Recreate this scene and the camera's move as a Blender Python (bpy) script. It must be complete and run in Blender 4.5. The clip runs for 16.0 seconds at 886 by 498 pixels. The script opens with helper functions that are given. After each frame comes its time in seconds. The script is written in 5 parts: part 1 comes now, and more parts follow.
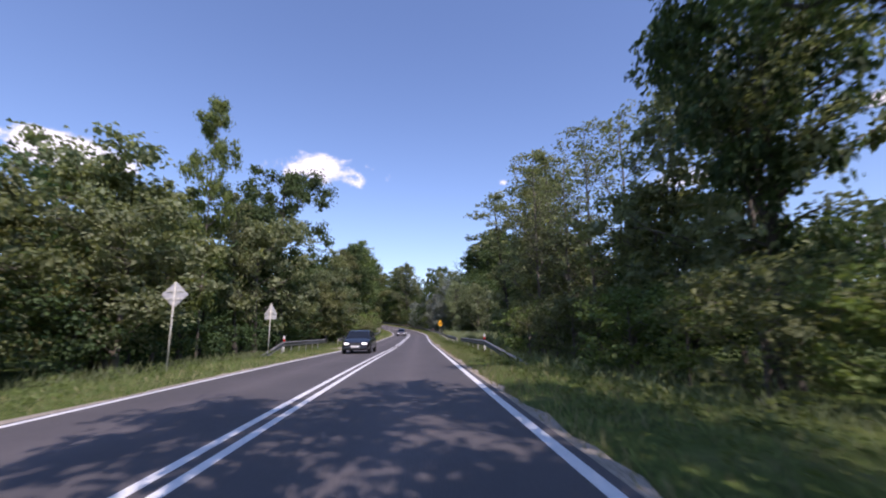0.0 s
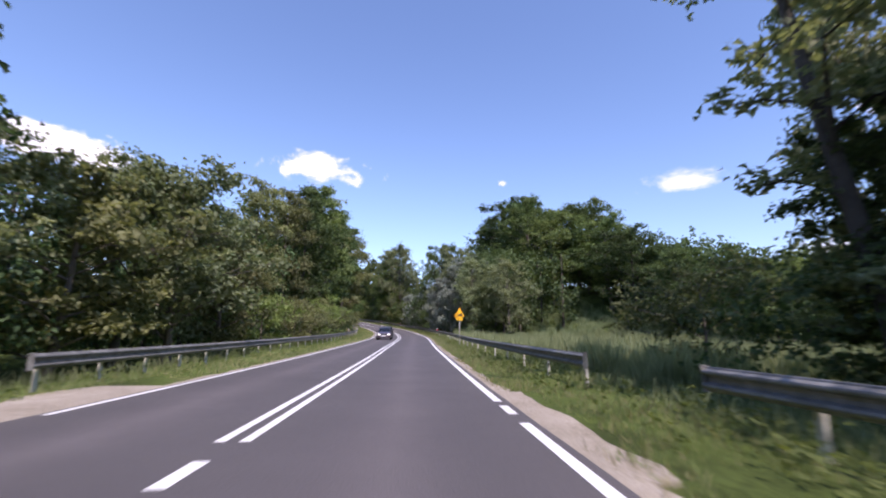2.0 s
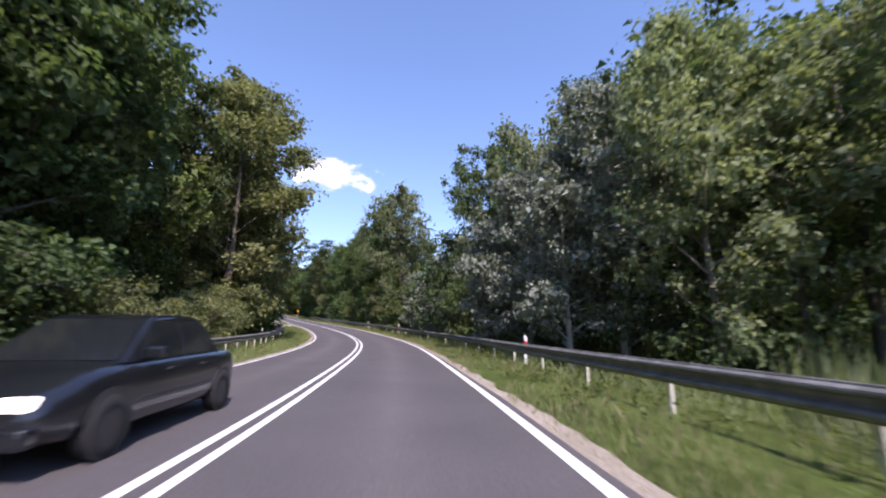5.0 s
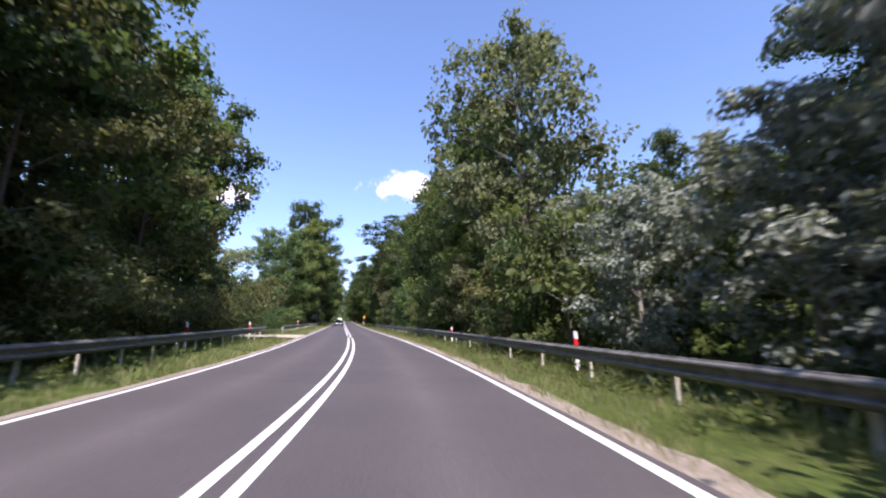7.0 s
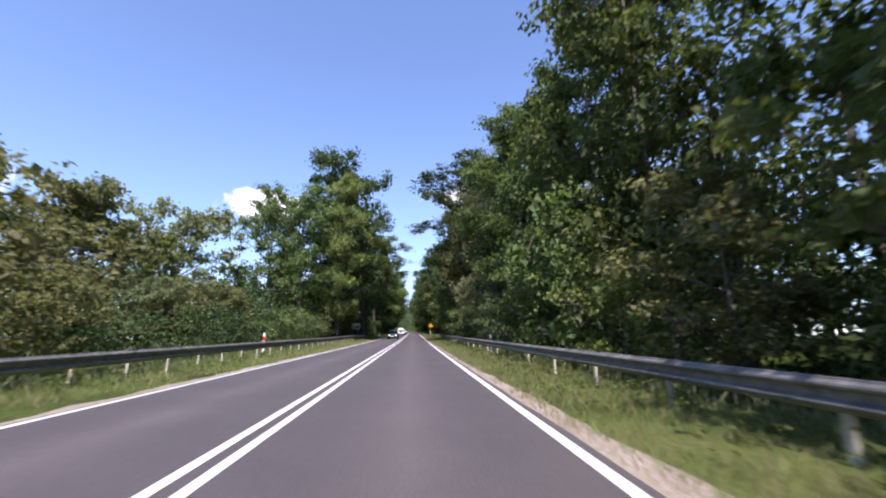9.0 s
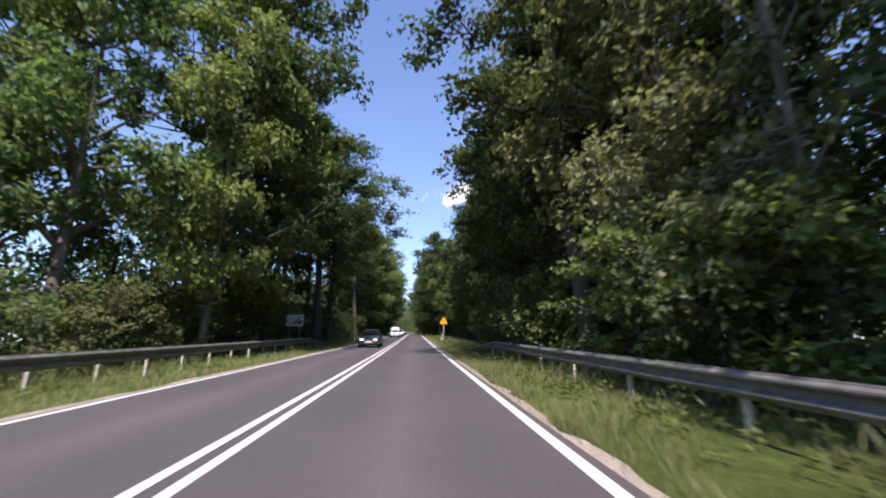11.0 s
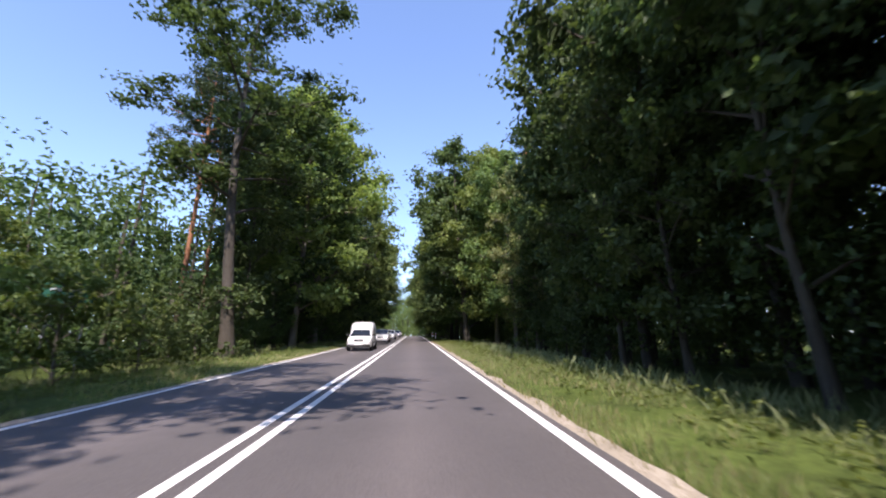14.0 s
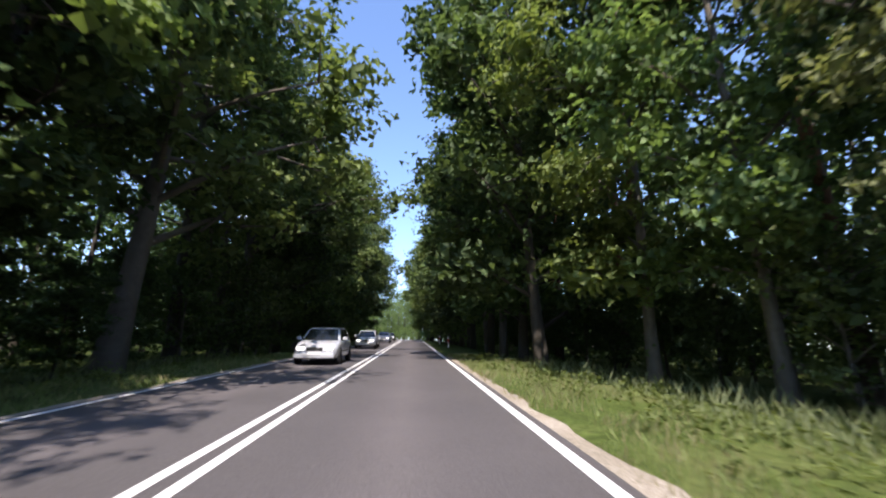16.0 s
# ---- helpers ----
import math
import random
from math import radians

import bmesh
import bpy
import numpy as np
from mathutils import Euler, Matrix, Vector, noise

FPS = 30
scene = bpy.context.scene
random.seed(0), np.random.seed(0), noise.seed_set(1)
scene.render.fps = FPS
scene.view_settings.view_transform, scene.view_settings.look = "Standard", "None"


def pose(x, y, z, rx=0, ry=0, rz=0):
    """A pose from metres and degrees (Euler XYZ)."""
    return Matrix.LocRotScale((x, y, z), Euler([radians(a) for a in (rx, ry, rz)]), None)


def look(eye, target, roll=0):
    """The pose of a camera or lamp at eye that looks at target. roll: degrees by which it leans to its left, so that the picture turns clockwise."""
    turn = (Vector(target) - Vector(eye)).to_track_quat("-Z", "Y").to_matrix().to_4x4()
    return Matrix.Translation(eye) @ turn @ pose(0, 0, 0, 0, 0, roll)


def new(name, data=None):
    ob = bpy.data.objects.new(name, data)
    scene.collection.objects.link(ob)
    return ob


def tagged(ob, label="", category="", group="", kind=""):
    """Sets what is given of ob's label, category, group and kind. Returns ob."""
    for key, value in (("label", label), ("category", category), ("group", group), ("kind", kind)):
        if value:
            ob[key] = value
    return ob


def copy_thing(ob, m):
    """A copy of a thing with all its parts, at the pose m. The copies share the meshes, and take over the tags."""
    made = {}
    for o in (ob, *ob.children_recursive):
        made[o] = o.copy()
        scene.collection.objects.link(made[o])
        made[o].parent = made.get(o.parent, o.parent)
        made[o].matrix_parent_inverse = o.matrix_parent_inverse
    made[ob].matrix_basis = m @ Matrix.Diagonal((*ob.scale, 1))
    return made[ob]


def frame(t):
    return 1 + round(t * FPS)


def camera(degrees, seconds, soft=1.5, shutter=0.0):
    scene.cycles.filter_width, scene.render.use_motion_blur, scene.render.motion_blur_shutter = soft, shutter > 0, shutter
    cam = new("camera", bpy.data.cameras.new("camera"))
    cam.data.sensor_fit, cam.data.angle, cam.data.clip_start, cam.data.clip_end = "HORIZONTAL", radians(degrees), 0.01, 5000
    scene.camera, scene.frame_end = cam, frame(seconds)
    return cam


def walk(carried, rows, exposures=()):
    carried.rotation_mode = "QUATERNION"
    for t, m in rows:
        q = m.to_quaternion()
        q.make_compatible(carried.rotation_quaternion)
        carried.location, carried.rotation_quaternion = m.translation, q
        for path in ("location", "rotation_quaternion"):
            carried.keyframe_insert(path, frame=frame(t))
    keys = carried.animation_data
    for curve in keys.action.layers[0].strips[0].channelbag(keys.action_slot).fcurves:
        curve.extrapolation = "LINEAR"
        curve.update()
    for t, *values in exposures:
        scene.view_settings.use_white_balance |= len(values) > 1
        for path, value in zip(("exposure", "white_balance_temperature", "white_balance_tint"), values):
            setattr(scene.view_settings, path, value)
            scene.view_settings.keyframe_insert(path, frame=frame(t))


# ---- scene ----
cam = camera(90.8, 16.0, soft=2.0, shutter=0.18)


def glide(x, xs, ys):
    """Smooth interpolation through knots (Catmull-Rom tangents)."""
    xs, ys, x = np.asarray(xs, float), np.asarray(ys, float), np.asarray(x, float)
    m = np.gradient(ys, xs)
    i = np.clip(np.searchsorted(xs, x) - 1, 0, len(xs) - 2)
    h = xs[i + 1] - xs[i]
    u = np.clip((x - xs[i]) / h, 0, 1)
    return ((2 * u**3 - 3 * u**2 + 1) * ys[i] + (u**3 - 2 * u**2 + u) * h * m[i]
            + (3 * u**2 - 2 * u**3) * ys[i + 1] + (u**3 - u**2) * h * m[i + 1])


# The road: heading (degrees to the left of north) and grade (degrees) along its length s in metres
HEAD_S = (-400, -20, 0, 15, 30, 45, 60, 70, 80, 90, 100, 110, 120, 130, 140, 150, 160, 170, 180, 195, 215, 260, 330, 360, 375, 480, 1500)
HEAD_A = (0.00, 0.00, 0.00, -0.34, -0.70, -0.26, -0.47, -0.27, -1.05, -0.75, 1.08, 3.49, 4.69, 7.58, 11.60, 15.44, 18.56, 20.45, 21.43, 21.72, 21.60, 21.60, 21.60, 21.60, 21.90, 44.00, 44.00)
GRADE_S = (-400, 0, 30, 60, 111, 141, 161, 190, 330, 420, 600, 1500)
GRADE_A = (0.00, 0.00, -0.40, 0.33, 1.46, 2.66, 3.56, 3.52, 4.00, 3.40, 1.00, 0.00)
STEP = 0.5
S_ALL = np.arange(-400, 1500, STEP)
_psi = np.radians(glide(S_ALL, HEAD_S, HEAD_A))
_gr = np.radians(glide(S_ALL, GRADE_S, GRADE_A))
ROAD_X = np.cumsum(-np.sin(_psi)) * STEP
ROAD_Y = np.cumsum(np.cos(_psi)) * STEP
ROAD_Z = np.cumsum(np.tan(_gr)) * STEP
_i0 = int(400 / STEP)
ROAD_X, ROAD_Y, ROAD_Z = ROAD_X - ROAD_X[_i0], ROAD_Y - ROAD_Y[_i0], ROAD_Z - ROAD_Z[_i0]


def road(s, side=0.0):
    """Centre of the road at s, moved to the right by side: x, y, z (road surface level)."""
    p = np.interp(s, S_ALL, _psi)
    return (np.interp(s, S_ALL, ROAD_X) + np.cos(p) * side, np.interp(s, S_ALL, ROAD_Y) + np.sin(p) * side,
            np.interp(s, S_ALL, ROAD_Z))


def heading(s):
    return math.degrees(float(np.interp(s, S_ALL, _psi)))


def grade(s):
    return math.degrees(float(np.interp(s, S_ALL, _gr)))


# The camera, behind the windscreen of a car in the right-hand lane:
# seconds, metres along the road, metres right of the centre line, and small turns of the car (yaw, pitch, roll)
DRIVE = (
    (0, 0.0, 2.17, 0.05, -0.10, 0.52), (0.5, 10.1, 2.14, 0.18, 0.21, -0.02), (1, 20.1, 2.08, 0.15, -0.23, 0.06),
    (1.5, 29.9, 2.10, 0.15, 0.10, -0.15), (2, 40.0, 2.11, -0.05, 0.36, -0.13), (2.5, 50.2, 2.19, -0.26, 0.47, 0.01),
    (3, 60.3, 2.25, -0.13, -0.13, 0.51), (3.6, 72.4, 2.16, -0.02, -0.03, -0.03), (4.4, 88.5, 2.12, 0.02, -0.02, -0.12),
    (5, 100.8, 2.12, 0.13, -0.07, 0.01), (5.5, 111.2, 2.12, 0.79, -0.30, 0.68), (6, 122.0, 1.80, 1.45, -0.52, -0.20),
    (6.5, 132.9, 1.39, 0.85, -0.39, -0.44), (7, 143.6, 1.40, -0.64, -0.46, -0.20), (7.5, 153.7, 1.42, -1.59, -0.04, 0.09),
    (8, 163.8, 1.78, -1.17, -0.06, -0.51), (8.6, 175.6, 1.92, -0.20, -0.01, 0.30), (9.4, 191.2, 1.98, -0.04, 0.00, 0.34),
    (10, 202.8, 2.02, -0.01, 0.03, 0.24), (10.5, 212.4, 2.08, -0.05, 0.11, 0.00), (11, 222.0, 2.07, -0.01, 0.11, 0.11),
    (11.5, 231.2, 2.13, -0.03, -0.14, 0.10), (12, 240.3, 2.07, 0.16, 0.40, 0.19), (12.5, 249.3, 2.03, 0.48, 0.15, 0.22),
    (13, 258.1, 1.97, 0.53, -0.17, 0.56), (13.5, 266.6, 1.91, 0.41, 0.13, 0.41), (14, 274.9, 1.91, -0.09, -0.02, 0.62),
    (14.5, 282.8, 1.91, 0.04, -0.13, -0.02), (15, 290.5, 2.04, -0.21, 0.22, -0.32), (15.5, 298.0, 2.08, -0.26, 0.33, -0.50),
    (16, 305.5, 2.02, -0.36, 0.23, -0.30))
MOUNT_YAW, MOUNT_PITCH, MOUNT_Z = -3.58, 10.71, 1.25


def seat(s, side, dyaw, dpitch, droll):
    x, y, z = road(s, side)
    return pose(x, y, z + MOUNT_Z, 90 + MOUNT_PITCH + grade(s) + dpitch, droll, heading(s) + MOUNT_YAW + dyaw)


EXPOSURES = ((0.0, 0.35, 6500, 31), (0.6, 0.6, 6500, 31), (1.5, 0.65, 6500, 31), (3.0, 0.7, 6500, 31), (5.5, 0.92, 6500, 30), (8.0, 1.0, 6500, 29),
             (10.5, 0.8, 6600, 27), (12.0, 1.15, 6850, 26), (13.5, 1.25, 6850, 25), (14.5, 1.25, 6700, 22), (16.0, 1.25, 6600, 20))
walk(cam, [(t, seat(*rest)) for t, *rest in DRIVE], EXPOSURES)

# ---- world, sun ----
SUN_AZ, SUN_EL = 161.0, 52.0
world = bpy.data.worlds.new("sky")
scene.world = world
world.use_nodes = True
_nt = world.node_tree
_sky = _nt.nodes.new("ShaderNodeTexSky")
_sky.sky_type, _sky.sun_disc = "NISHITA", False
_sky.sun_elevation, _sky.sun_rotation = radians(SUN_EL), radians(SUN_AZ)
_sky.air_density, _sky.dust_density, _sky.ozone_density = 1.15, 0.35, 6.0
_nt.links.new(_sky.outputs[0], _nt.nodes["Background"].inputs[0])
_nt.nodes["Background"].inputs[1].default_value = 0.15
sun = new("sun", bpy.data.lights.new("sun", "SUN"))
sun.data.energy, sun.data.angle, sun.data.color = 3.5, radians(0.5), (1.0, 0.95, 0.86)
_sa, _se = radians(SUN_AZ), radians(SUN_EL)
sun.matrix_world = look((math.sin(_sa) * math.cos(_se) * 100, math.cos(_sa) * math.cos(_se) * 100, math.sin(_se) * 100), (0, 0, 0))


# ---- materials ----
def material(name, base=(0.5, 0.5, 0.5), rough=0.6, metal=0.0, spec=0.5):
    m = bpy.data.materials.new(name)
    m.use_nodes = True
    b = m.node_tree.nodes["Principled BSDF"]
    b.inputs["Base Color"].default_value = (*base, 1)
    b.inputs["Roughness"].default_value = rough
    b.inputs["Metallic"].default_value = metal
    b.inputs["Specular IOR Level"].default_value = spec
    return m


def node(m, kind, **values):
    n = m.node_tree.nodes.new(kind)
    for k, v in values.items():
        n.inputs[k].default_value = v
    return n


def link(m, a, b):
    m.node_tree.links.new(a, b)


def ramp(m, fac, stops):
    n = m.node_tree.nodes.new("ShaderNodeValToRGB")
    while len(n.color_ramp.elements) < len(stops):
        n.color_ramp.elements.new(0.5)
    for e, (p, c) in zip(n.color_ramp.elements, stops):
        e.position, e.color = p, (*c, 1)
    link(m, fac, n.inputs[0])
    return n.outputs[0]


def noise_of(m, scale, detail=4.0, coord="Object", rough=0.6):
    tc = m.node_tree.nodes.new("ShaderNodeTexCoord")
    n = node(m, "ShaderNodeTexNoise", Scale=scale, Detail=detail, Roughness=rough)
    link(m, tc.outputs[coord], n.inputs["Vector"])
    return n.outputs["Fac"]


def blend(m, fac, a, b, kind="MIX"):
    n = m.node_tree.nodes.new("ShaderNodeMix")
    n.data_type, n.blend_type = "RGBA", kind
    for sock, v in ((n.inputs[0], fac), (n.inputs[6], a), (n.inputs[7], b)):
        if isinstance(v, (int, float)):
            sock.default_value = v
        elif isinstance(v, tuple):
            sock.default_value = (*v, 1)
        else:
            link(m, v, sock)
    return n.outputs[2]


def bump(m, height, strength=0.3, dist=0.02):
    n = node(m, "ShaderNodeBump", Strength=strength, Distance=dist)
    link(m, height, n.inputs["Height"])
    link(m, n.outputs[0], m.node_tree.nodes["Principled BSDF"].inputs["Normal"])


def base_of(m):
    return m.node_tree.nodes["Principled BSDF"].inputs["Base Color"]


def leaf_material(name, dark, light, through_share=0.42, rough=0.6):
    """Leaves: every leaf its own shade, every plant its own tone, light passing through the blades."""
    m = material(name, light, rough, 0, 0.22)
    geo = m.node_tree.nodes.new("ShaderNodeNewGeometry")
    info = m.node_tree.nodes.new("ShaderNodeObjectInfo")
    tuft = node(m, "ShaderNodeMapRange")
    tuft.inputs["From Min"].default_value, tuft.inputs["From Max"].default_value = 0.32, 0.68
    link(m, noise_of(m, 0.9, 3), tuft.inputs["Value"])
    share = node(m, "ShaderNodeMix")
    share.inputs[0].default_value = 0.5
    link(m, geo.outputs["Random Per Island"], share.inputs[2])
    link(m, tuft.outputs[0], share.inputs[3])
    col = blend(m, share.outputs[0], dark, light)
    hsv = m.node_tree.nodes.new("ShaderNodeHueSaturation")
    hue = node(m, "ShaderNodeMapRange")
    hue.inputs["To Min"].default_value, hue.inputs["To Max"].default_value = 0.483, 0.515
    val = node(m, "ShaderNodeMapRange")
    val.inputs["To Min"].default_value, val.inputs["To Max"].default_value = 0.75, 1.25
    mul = m.node_tree.nodes.new("ShaderNodeMath")
    mul.operation = "FRACT"
    seven = m.node_tree.nodes.new("ShaderNodeMath")
    seven.operation = "MULTIPLY"
    seven.inputs[1].default_value = 7.31
    link(m, info.outputs["Random"], seven.inputs[0])
    link(m, seven.outputs[0], mul.inputs[0])
    link(m, info.outputs["Random"], hue.inputs["Value"])
    link(m, mul.outputs[0], val.inputs["Value"])
    link(m, hue.outputs[0], hsv.inputs["Hue"])
    link(m, val.outputs[0], hsv.inputs["Value"])
    hsv.inputs["Saturation"].default_value = 0.84
    link(m, col, hsv.inputs["Color"])
    link(m, hsv.outputs[0], base_of(m))
    tr = m.node_tree.nodes.new("ShaderNodeBsdfTranslucent")
    warm = blend(m, 1.0, hsv.outputs[0], (1.2, 1.22, 0.65), "MULTIPLY")
    link(m, warm, tr.inputs[0])
    mix = m.node_tree.nodes.new("ShaderNodeMixShader")
    mix.inputs[0].default_value = through_share
    link(m, m.node_tree.nodes["Principled BSDF"].outputs[0], mix.inputs[1])
    link(m, tr.outputs[0], mix.inputs[2])
    link(m, mix.outputs[0], m.node_tree.nodes["Material Output"].inputs[0])
    return m


def bark_material(name, low, high, scale=6.0):
    m = material(name, low, 0.9, 0, 0.2)
    n1, n2 = noise_of(m, scale, 6), noise_of(m, scale * 0.13, 2)
    c = ramp(m, n1, [(0.3, tuple(v * 0.5 for v in low)), (0.65, low)])
    link(m, blend(m, n2, c, high), base_of(m))
    bump(m, n1, 0.6, 0.03)
    return m


M_LEAF = leaf_material("oak_leaves", (0.040, 0.080, 0.023), (0.213, 0.303, 0.076))
M_LEAF_DARK = leaf_material("dark_leaves", (0.026, 0.052, 0.019), (0.119, 0.192, 0.057))
M_LEAF_LIGHT = leaf_material("fresh_leaves", (0.090, 0.152, 0.029), (0.220, 0.299, 0.066), 0.42)
M_LEAF_WILLOW = leaf_material("willow_leaves", (0.092, 0.125, 0.055), (0.311, 0.348, 0.168))
M_LEAF_SILVER = leaf_material("silver_poplar_leaves", (0.070, 0.107, 0.059), (0.400, 0.446, 0.400), 0.25)
M_LEAF_BROWN = leaf_material("brownish_leaves", (0.092, 0.113, 0.039), (0.284, 0.305, 0.115))
M_NEEDLES = leaf_material("pine_needles", (0.029, 0.061, 0.029), (0.120, 0.175, 0.075), 0.15)
M_GRASS = leaf_material("grass_blades", (0.130, 0.189, 0.040), (0.311, 0.366, 0.098), 0.4)
M_DRYGRASS = leaf_material("dry_grass_blades", (0.207, 0.207, 0.079), (0.466, 0.414, 0.198), 0.4)
M_REED = leaf_material("reed_blades", (0.130, 0.182, 0.066), (0.337, 0.390, 0.185), 0.4)
M_BARK = bark_material("grey_bark", (0.13, 0.105, 0.08), (0.20, 0.18, 0.15))
M_BARK_DARK = bark_material("dark_bark", (0.06, 0.05, 0.04), (0.10, 0.09, 0.075))
M_BARK_PALE = bark_material("pale_bark", (0.30, 0.28, 0.24), (0.42, 0.40, 0.36))

M_BARK_PINE = material("pine_bark", (0.3, 0.13, 0.06), 0.85, 0, 0.2)
_tc = M_BARK_PINE.node_tree.nodes.new("ShaderNodeTexCoord")
_sep = M_BARK_PINE.node_tree.nodes.new("ShaderNodeSeparateXYZ")
link(M_BARK_PINE, _tc.outputs["Generated"], _sep.inputs[0])
_n = noise_of(M_BARK_PINE, 7.0, 5)
_c = ramp(M_BARK_PINE, _sep.outputs[2], [(0.15, (0.12, 0.085, 0.065)), (0.42, (0.42, 0.19, 0.10))])
link(M_BARK_PINE, blend(M_BARK_PINE, 0.6, _c, ramp(M_BARK_PINE, _n, [(0.3, (0.4, 0.4, 0.4)), (0.7, (1.0, 1.0, 1.0))]), "MULTIPLY"), base_of(M_BARK_PINE))
bump(M_BARK_PINE, _n, 0.5, 0.03)

# ground: soil and grass, in large and small patches
M_GROUND = material("verge_soil_and_grass", (0.1, 0.14, 0.04), 0.95, 0, 0.1)
_a = ramp(M_GROUND, noise_of(M_GROUND, 0.35, 5), [(0.35, (0.055, 0.075, 0.022)), (0.55, (0.10, 0.14, 0.035)), (0.75, (0.17, 0.18, 0.07))])
_b = noise_of(M_GROUND, 9.0, 6)
link(M_GROUND, blend(M_GROUND, 0.75, _a, ramp(M_GROUND, _b, [(0.3, (0.35, 0.35, 0.35)), (0.7, (1.15, 1.15, 1.1))]), "MULTIPLY"), base_of(M_GROUND))
bump(M_GROUND, _b, 0.8, 0.08)

# asphalt: stone grain, faint wheel tracks and a painted mid-lane reflection along the lanes (UV: metres across, metres
# along), stains
M_ASPHALT = material("asphalt", (0.09, 0.085, 0.088), 0.8, 0, 0.4)
_uv = M_ASPHALT.node_tree.nodes.new("ShaderNodeUVMap")
_sx = M_ASPHALT.node_tree.nodes.new("ShaderNodeSeparateXYZ")
link(M_ASPHALT, _uv.outputs[0], _sx.inputs[0])
_lane = M_ASPHALT.node_tree.nodes.new("ShaderNodeMath")
_lane.operation = "ABSOLUTE"
link(M_ASPHALT, _sx.outputs[0], _lane.inputs[0])
_acr = M_ASPHALT.node_tree.nodes.new("ShaderNodeMath")
_acr.operation = "DIVIDE"
_acr.inputs[1].default_value = 4.0
link(M_ASPHALT, _lane.outputs[0], _acr.inputs[0])
# darker wheel paths; the pale middle of each lane is a reflection put into the colour
_track_sheen = ramp(M_ASPHALT, _acr.outputs[0], [(0.0, (0.92, 0.92, 0.92)), (0.24, (0.90, 0.90, 0.90)), (0.33, (0.97, 0.96, 0.96)), (0.47, (1.18, 1.16, 1.15)), (0.60, (0.97, 0.96, 0.96)), (0.72, (0.90, 0.90, 0.90)), (1.0, (0.96, 0.95, 0.93))])
_grain = ramp(M_ASPHALT, noise_of(M_ASPHALT, 55.0, 3), [(0.3, (0.064, 0.059, 0.060)), (0.7, (0.140, 0.129, 0.129))])
_stain = ramp(M_ASPHALT, noise_of(M_ASPHALT, 0.45, 5), [(0.3, (0.86, 0.86, 0.86)), (0.7, (1.06, 1.05, 1.05))])
link(M_ASPHALT, blend(M_ASPHALT, 1.0, blend(M_ASPHALT, 1.0, _grain, _track_sheen, "MULTIPLY"), _stain, "MULTIPLY"), base_of(M_ASPHALT))
bump(M_ASPHALT, noise_of(M_ASPHALT, 90.0, 2), 0.35, 0.006)

M_PAINT = material("road_paint", (0.8, 0.8, 0.78), 0.6, 0, 0.4)
_w = ramp(M_PAINT, noise_of(M_PAINT, 18.0, 6), [(0.28, (0.42, 0.41, 0.41)), (0.42, (0.80, 0.80, 0.78)), (1.0, (0.86, 0.86, 0.84))])
link(M_PAINT, blend(M_PAINT, 1.0, _w, ramp(M_PAINT, noise_of(M_PAINT, 0.8, 3), [(0.3, (0.85, 0.85, 0.84)), (0.6, (1.0, 1.0, 1.0))]), "MULTIPLY"), base_of(M_PAINT))

M_GRAVEL = material("sandy_gravel", (0.4, 0.34, 0.28), 0.95, 0, 0.2)
_g = ramp(M_GRAVEL, noise_of(M_GRAVEL, 28.0, 5), [(0.3, (0.20, 0.172, 0.14)), (0.55, (0.42, 0.375, 0.315)), (0.8, (0.58, 0.54, 0.475))])
link(M_GRAVEL, blend(M_GRAVEL, 1.0, _g, ramp(M_GRAVEL, noise_of(M_GRAVEL, 0.7, 4), [(0.3, (0.72, 0.70, 0.64)), (0.7, (1.05, 1.03, 1.0))]), "MULTIPLY"), base_of(M_GRAVEL))
bump(M_GRAVEL, noise_of(M_GRAVEL, 35.0, 3), 0.7, 0.02)

M_SAND = material("pale_sand_track", (0.55, 0.5, 0.42), 0.95, 0, 0.2)
_g = ramp(M_SAND, noise_of(M_SAND, 20.0, 5), [(0.3, (0.40, 0.35, 0.28)), (0.7, (0.66, 0.60, 0.51))])
link(M_SAND, blend(M_SAND, 1.0, _g, ramp(M_SAND, noise_of(M_SAND, 0.6, 4), [(0.3, (0.8, 0.78, 0.72)), (0.7, (1.03, 1.02, 1.0))]), "MULTIPLY"), base_of(M_SAND))
bump(M_SAND, noise_of(M_SAND, 30.0, 3), 0.6, 0.02)

M_STEEL = material("galvanised_steel", (0.3, 0.3, 0.28), 0.55, 0.3)
_s = ramp(M_STEEL, noise_of(M_STEEL, 5.0, 6), [(0.3, (0.14, 0.138, 0.128)), (0.7, (0.30, 0.297, 0.278))])
link(M_STEEL, blend(M_STEEL, 1.0, _s, ramp(M_STEEL, noise_of(M_STEEL, 0.6, 3), [(0.3, (0.75, 0.74, 0.72)), (0.65, (1.0, 1.0, 1.0))]), "MULTIPLY"), base_of(M_STEEL))
M_POSTSTEEL = material("weathered_post_steel", (0.55, 0.54, 0.50), 0.7, 0.1)
link(M_POSTSTEEL, ramp(M_POSTSTEEL, noise_of(M_POSTSTEEL, 9.0, 5), [(0.3, (0.44, 0.425, 0.36)), (0.7, (0.66, 0.64, 0.55))]), base_of(M_POSTSTEEL))
M_SIGNBACK = material("sign_back_grey", (0.5, 0.51, 0.5), 0.55, 0.2)
link(M_SIGNBACK, ramp(M_SIGNBACK, noise_of(M_SIGNBACK, 6.0, 5), [(0.3, (0.42, 0.42, 0.41)), (0.7, (0.58, 0.58, 0.57))]), base_of(M_SIGNBACK))
